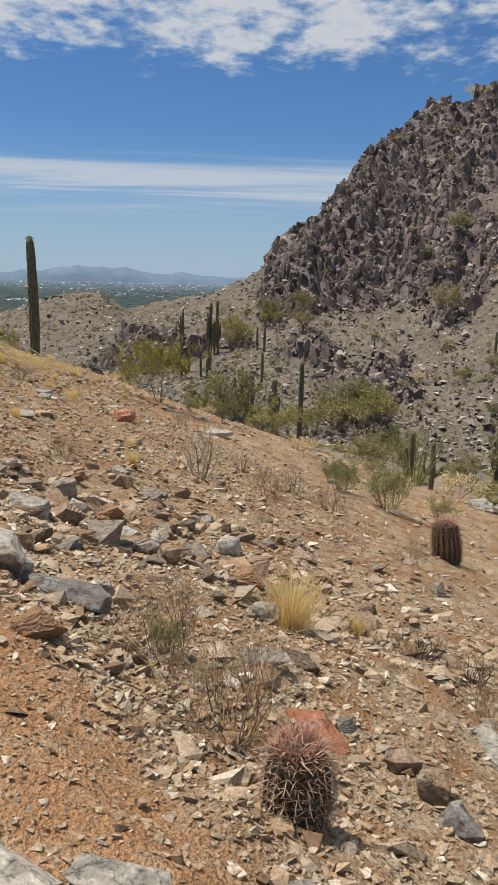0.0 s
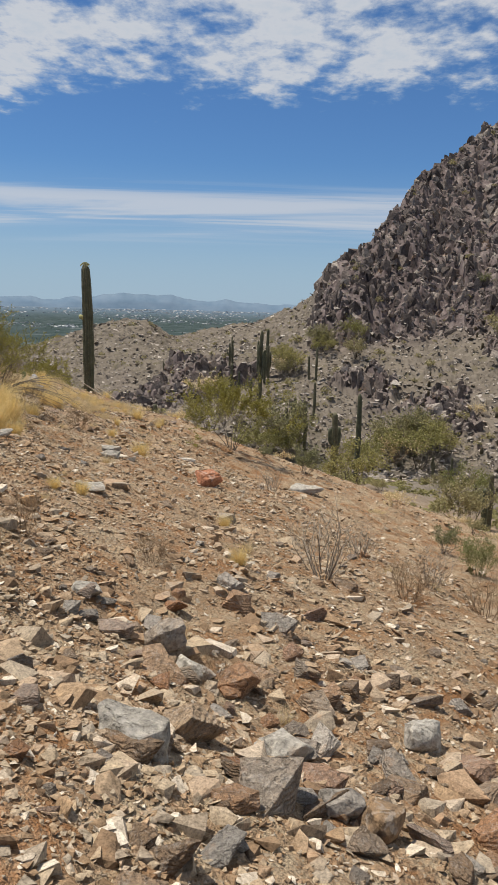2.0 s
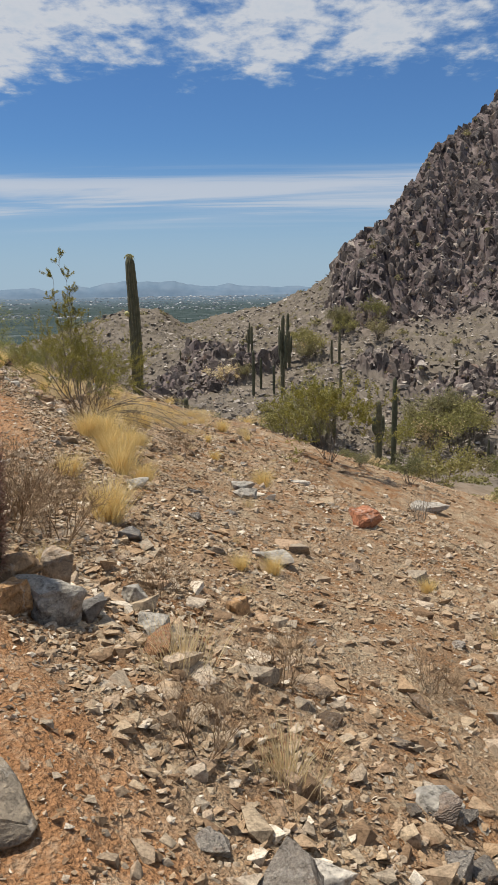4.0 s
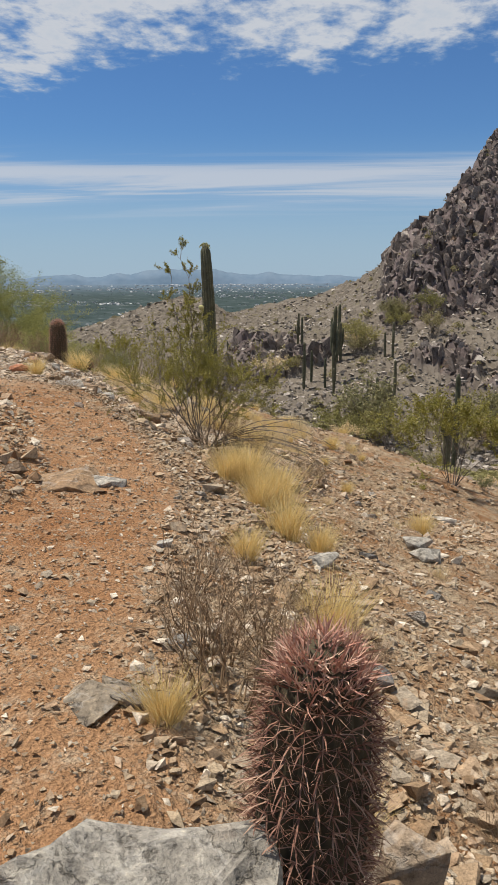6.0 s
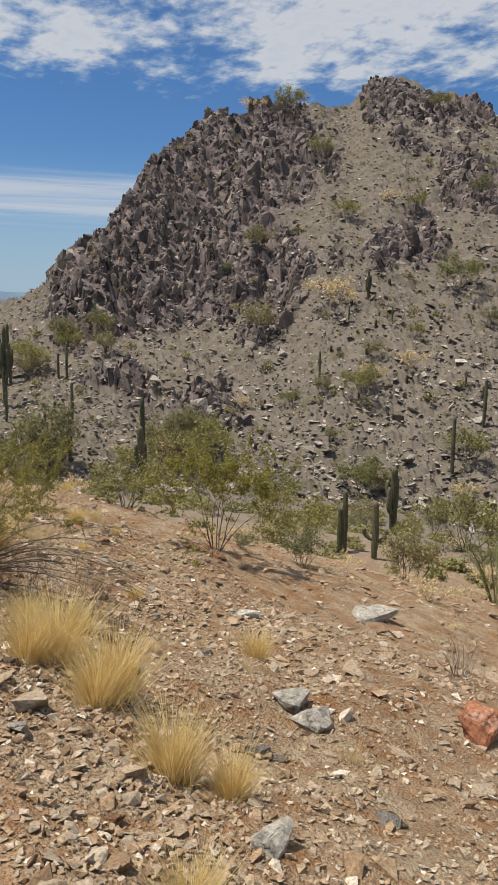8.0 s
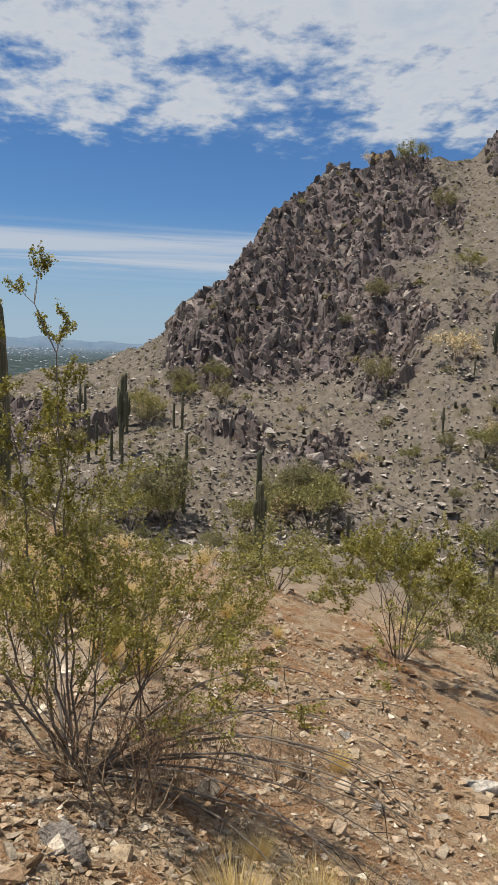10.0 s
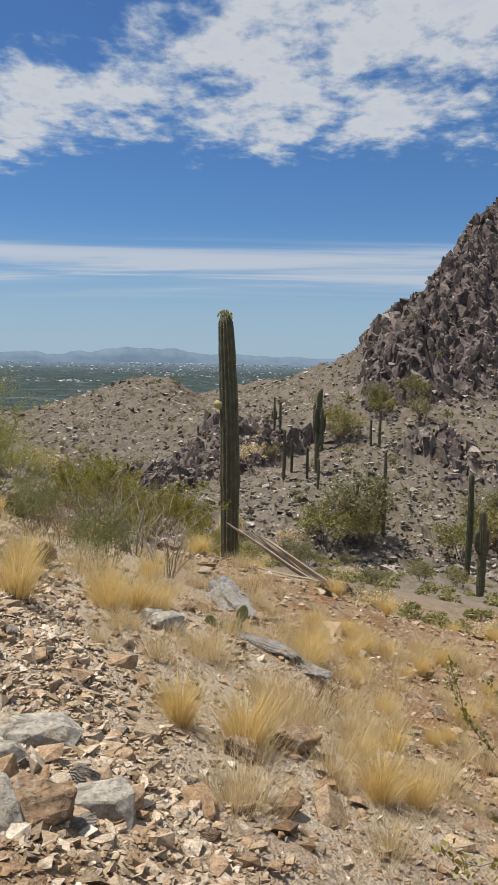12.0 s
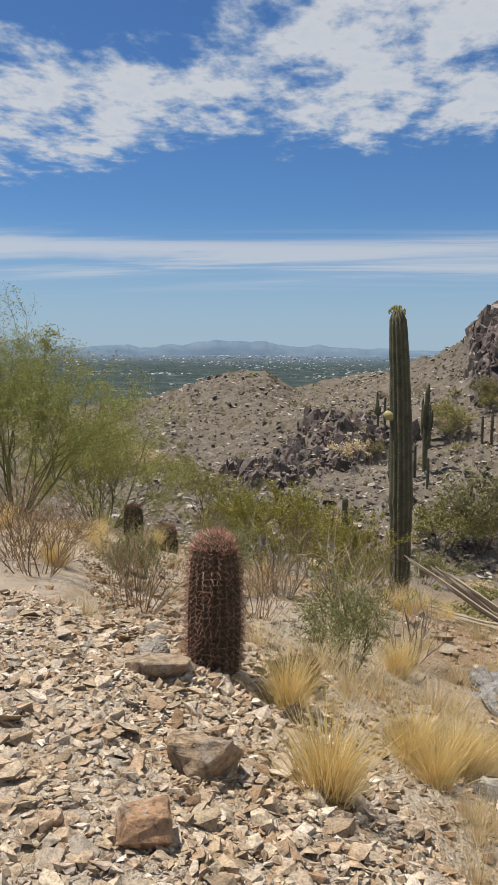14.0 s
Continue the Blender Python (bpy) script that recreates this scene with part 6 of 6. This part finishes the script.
def trail_chips(n):
    rng = np.random.default_rng(504)
    y = rng.uniform(0.8, 20, n)
    x = below_trail(y) - rng.uniform(-0.1, 1.7, n)
    return bedded(x, y, np.clip(rng.lognormal(np.log(0.017), 0.5, n), 0.008, 0.06), rng, 0.16)


SLAB_TEMPLATES = [hull_template(430 + k, 13) for k in range(12)]
CHIP_TEMPLATES = [hull_template(480 + k, 6) for k in range(12)]
for spots, shapes, look_, label in ((edge_spots(11000), TEMPLATES, GRAVEL, "row of broken schist along the trail edge"),
                                    (outer_spots(19000), CHIP_TEMPLATES, GRAVEL, "scattered schist rubble on the lower slope"),
                                    (gravel_spots(26000, 0.034, 0.12, 7.5, 501), TEMPLATES, GRAVEL, "broken schist rubble strewn over the hillside"),
                                    (slope_chips(66000), CHIP_TEMPLATES, GRAVEL, "small schist chips covering the slope"),
                                    (slabs(1500), SLAB_TEMPLATES, GRAVEL, "flat schist slabs lying on the hillside"),
                                    (heap_spots(17000, 503), TEMPLATES, PALE_GRAVEL, "thick spill of broken schist beside the trail"),
                                    (bank_chips(13000), TEMPLATES, GRAVEL, "broken schist on the bank above the trail"),
                                    (trail_chips(34000), CHIP_TEMPLATES, GRAVEL, "fine rock chips on the trodden trail")):
    tagged(new("gravel", scatter_mesh("gravel", shapes, spots, look_)), label, "gravel", kind="stuff")


def far_rubble(n):
    rng = np.random.default_rng(505)
    th, R = np.radians(rng.uniform(-25, 38, n)), 56 + 100 * rng.random(n) ** 1.5
    x, y = HUB[0] + R * np.sin(th), HUB[1] + R * np.cos(th)
    size = np.clip(rng.lognormal(np.log(0.27), 0.6, n), 0.12, 1.5)
    z = land(x, y)[0] + size * 0.1
    return np.stack([x, y, z, size, rng.uniform(0.4, 0.9, n), rng.uniform(0, 6.3, n), rng.integers(0, 999, n)], 1)


SCREE = stone_material("scree_blocks", [(0.0, (0.06, 0.052, 0.048)), (0.3, (0.18, 0.16, 0.142)), (0.65, (0.30, 0.27, 0.24)), (1.0, (0.44, 0.40, 0.36))], 1.5, island=True, layered=False)
tagged(new("scree", scatter_mesh("scree", CHIP_TEMPLATES, far_rubble(56000), SCREE)), "scree blocks strewn over the far slope", "rubble", kind="stuff")


def crag_blocks(n):
    """Upright broken blocks of the crags."""
    rng = np.random.default_rng(506)
    th, R = np.radians(rng.uniform(-14, 46, n)), rng.uniform(72, 168, n)
    x, y = HUB[0] + R * np.sin(th), HUB[1] + R * np.cos(th)
    z, far, crag, trodden, isplain = land(x, y)
    keep = crag > 0.35 + 0.4 * rng.random(n)
    x, y, z = x[keep], y[keep], z[keep]
    m = len(x)
    size = np.clip(rng.lognormal(np.log(0.78), 0.5, m), 0.35, 2.3)
    return np.stack([x, y, z - size * 0.45, size, rng.uniform(1.3, 3.2, m), rng.uniform(-0.6, 0.6, m) + rng.integers(0, 2, m) * 3.14, rng.integers(0, 999, m)], 1)


CRAG = stone_material("crag_rock", [(0.0, (0.060, 0.050, 0.046)), (0.4, (0.125, 0.104, 0.096)), (0.75, (0.18, 0.152, 0.138)), (1.0, (0.29, 0.255, 0.225))], 1.6, island=True, layered=False)
CRAG_TEMPLATES = [hull_template(450 + k, 11) for k in range(12)]
tagged(new("crag_rock", scatter_mesh("crag_rock", CRAG_TEMPLATES, crag_blocks(52000), CRAG)), "dark brown broken blocks of the crag", "cliff", kind="stuff")

# ---- the plain, its town and the far range ----

TREE_FAR = plain_material("town_trees", [(0.1, (0.030, 0.042, 0.040)), (1.0, (0.048, 0.063, 0.062))], 0.1, 0.9)
ROOF_FAR = plain_material("pale_roofs", [(0.1, (0.24, 0.25, 0.26)), (0.7, (0.50, 0.50, 0.50)), (1.0, (0.85, 0.85, 0.85))], 0.1, 0.8)


def plain_spots(n, seed, lo, hi, smin, smax, power, clusters=0):
    rng = np.random.default_rng(seed)
    th = np.radians(rng.uniform(-45, 20, n))
    R = lo + (hi - lo) * rng.random(n) ** power
    if clusters:
        k = rng.integers(0, clusters, n)
        th, R = th[k] + rng.normal(0, 0.025, n), R[k] * (1 + rng.normal(0, 0.02, n))
    x, y = HUB[0] + R * np.sin(th), HUB[1] + R * np.cos(th)
    size = rng.uniform(smin, smax, n) * (0.6 + R / 2500)
    z = land(x, y)[0]
    return np.stack([x, y, z, size, rng.uniform(0.3, 0.6, n), rng.uniform(0, 6.3, n), rng.integers(0, 999, n)], 1)


BLOCK = (np.array([(a, b, c) for a in (-0.5, 0.5) for b in (-0.35, 0.35) for c in (-0.05, 0.55)]), np.array([(0, 2, 3), (0, 3, 1), (4, 5, 7), (4, 7, 6), (0, 1, 5), (0, 5, 4), (2, 6, 7), (2, 7, 3), (1, 3, 7), (1, 7, 5)]))
tagged(new("town_trees", scatter_mesh("town_trees", TEMPLATES, plain_spots(7000, 601, 700, 2600, 1.5, 3.5, 1.2), TREE_FAR)), "dark green trees of the distant town", "trees", kind="stuff")
tagged(new("town_buildings", scatter_mesh("town_buildings", [BLOCK], plain_spots(3600, 602, 900, 4200, 2.0, 5.5, 0.7, 110), ROOF_FAR)), "pale roofs of the distant town", "buildings", kind="stuff")


def far_range():
    s = Soup()
    th = np.radians(np.arange(-60, 60, 0.12))
    crest = 9 + 42 * np.clip(0.55 + 0.5 * layers(th * 24, th * 0 + 2, 700, 5) + 0.45 * np.exp(-((np.degrees(th) + 11) / 4.5) ** 2), 0, 2) * (1 - 0.7 * step(np.degrees(th), -6, 2))
    for t, c in zip(th, crest):
        for k, (r, z) in enumerate(((4380, -40), (4430, -24 + 0.4 * float(c)), (4500, -8 + float(c)), (4560, -60))):
            s.v.append(Vector((HUB[0] + r * math.sin(t), HUB[1] + r * math.cos(t), z)))
    for i in range(len(th) - 1):
        for k in range(3):
            a = i * 4 + k
            s.f.append([a, a + 4, a + 5, a + 1])
    mat, nt, b = material("haze_tinted_range", 1.0, 0.0)
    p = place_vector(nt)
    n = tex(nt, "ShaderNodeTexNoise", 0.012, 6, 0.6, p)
    # the blue of the air in between is painted into the range's base colour
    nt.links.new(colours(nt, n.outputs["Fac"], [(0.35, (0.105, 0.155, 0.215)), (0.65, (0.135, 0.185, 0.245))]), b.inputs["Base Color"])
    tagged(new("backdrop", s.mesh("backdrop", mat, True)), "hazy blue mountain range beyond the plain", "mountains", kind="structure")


far_range()
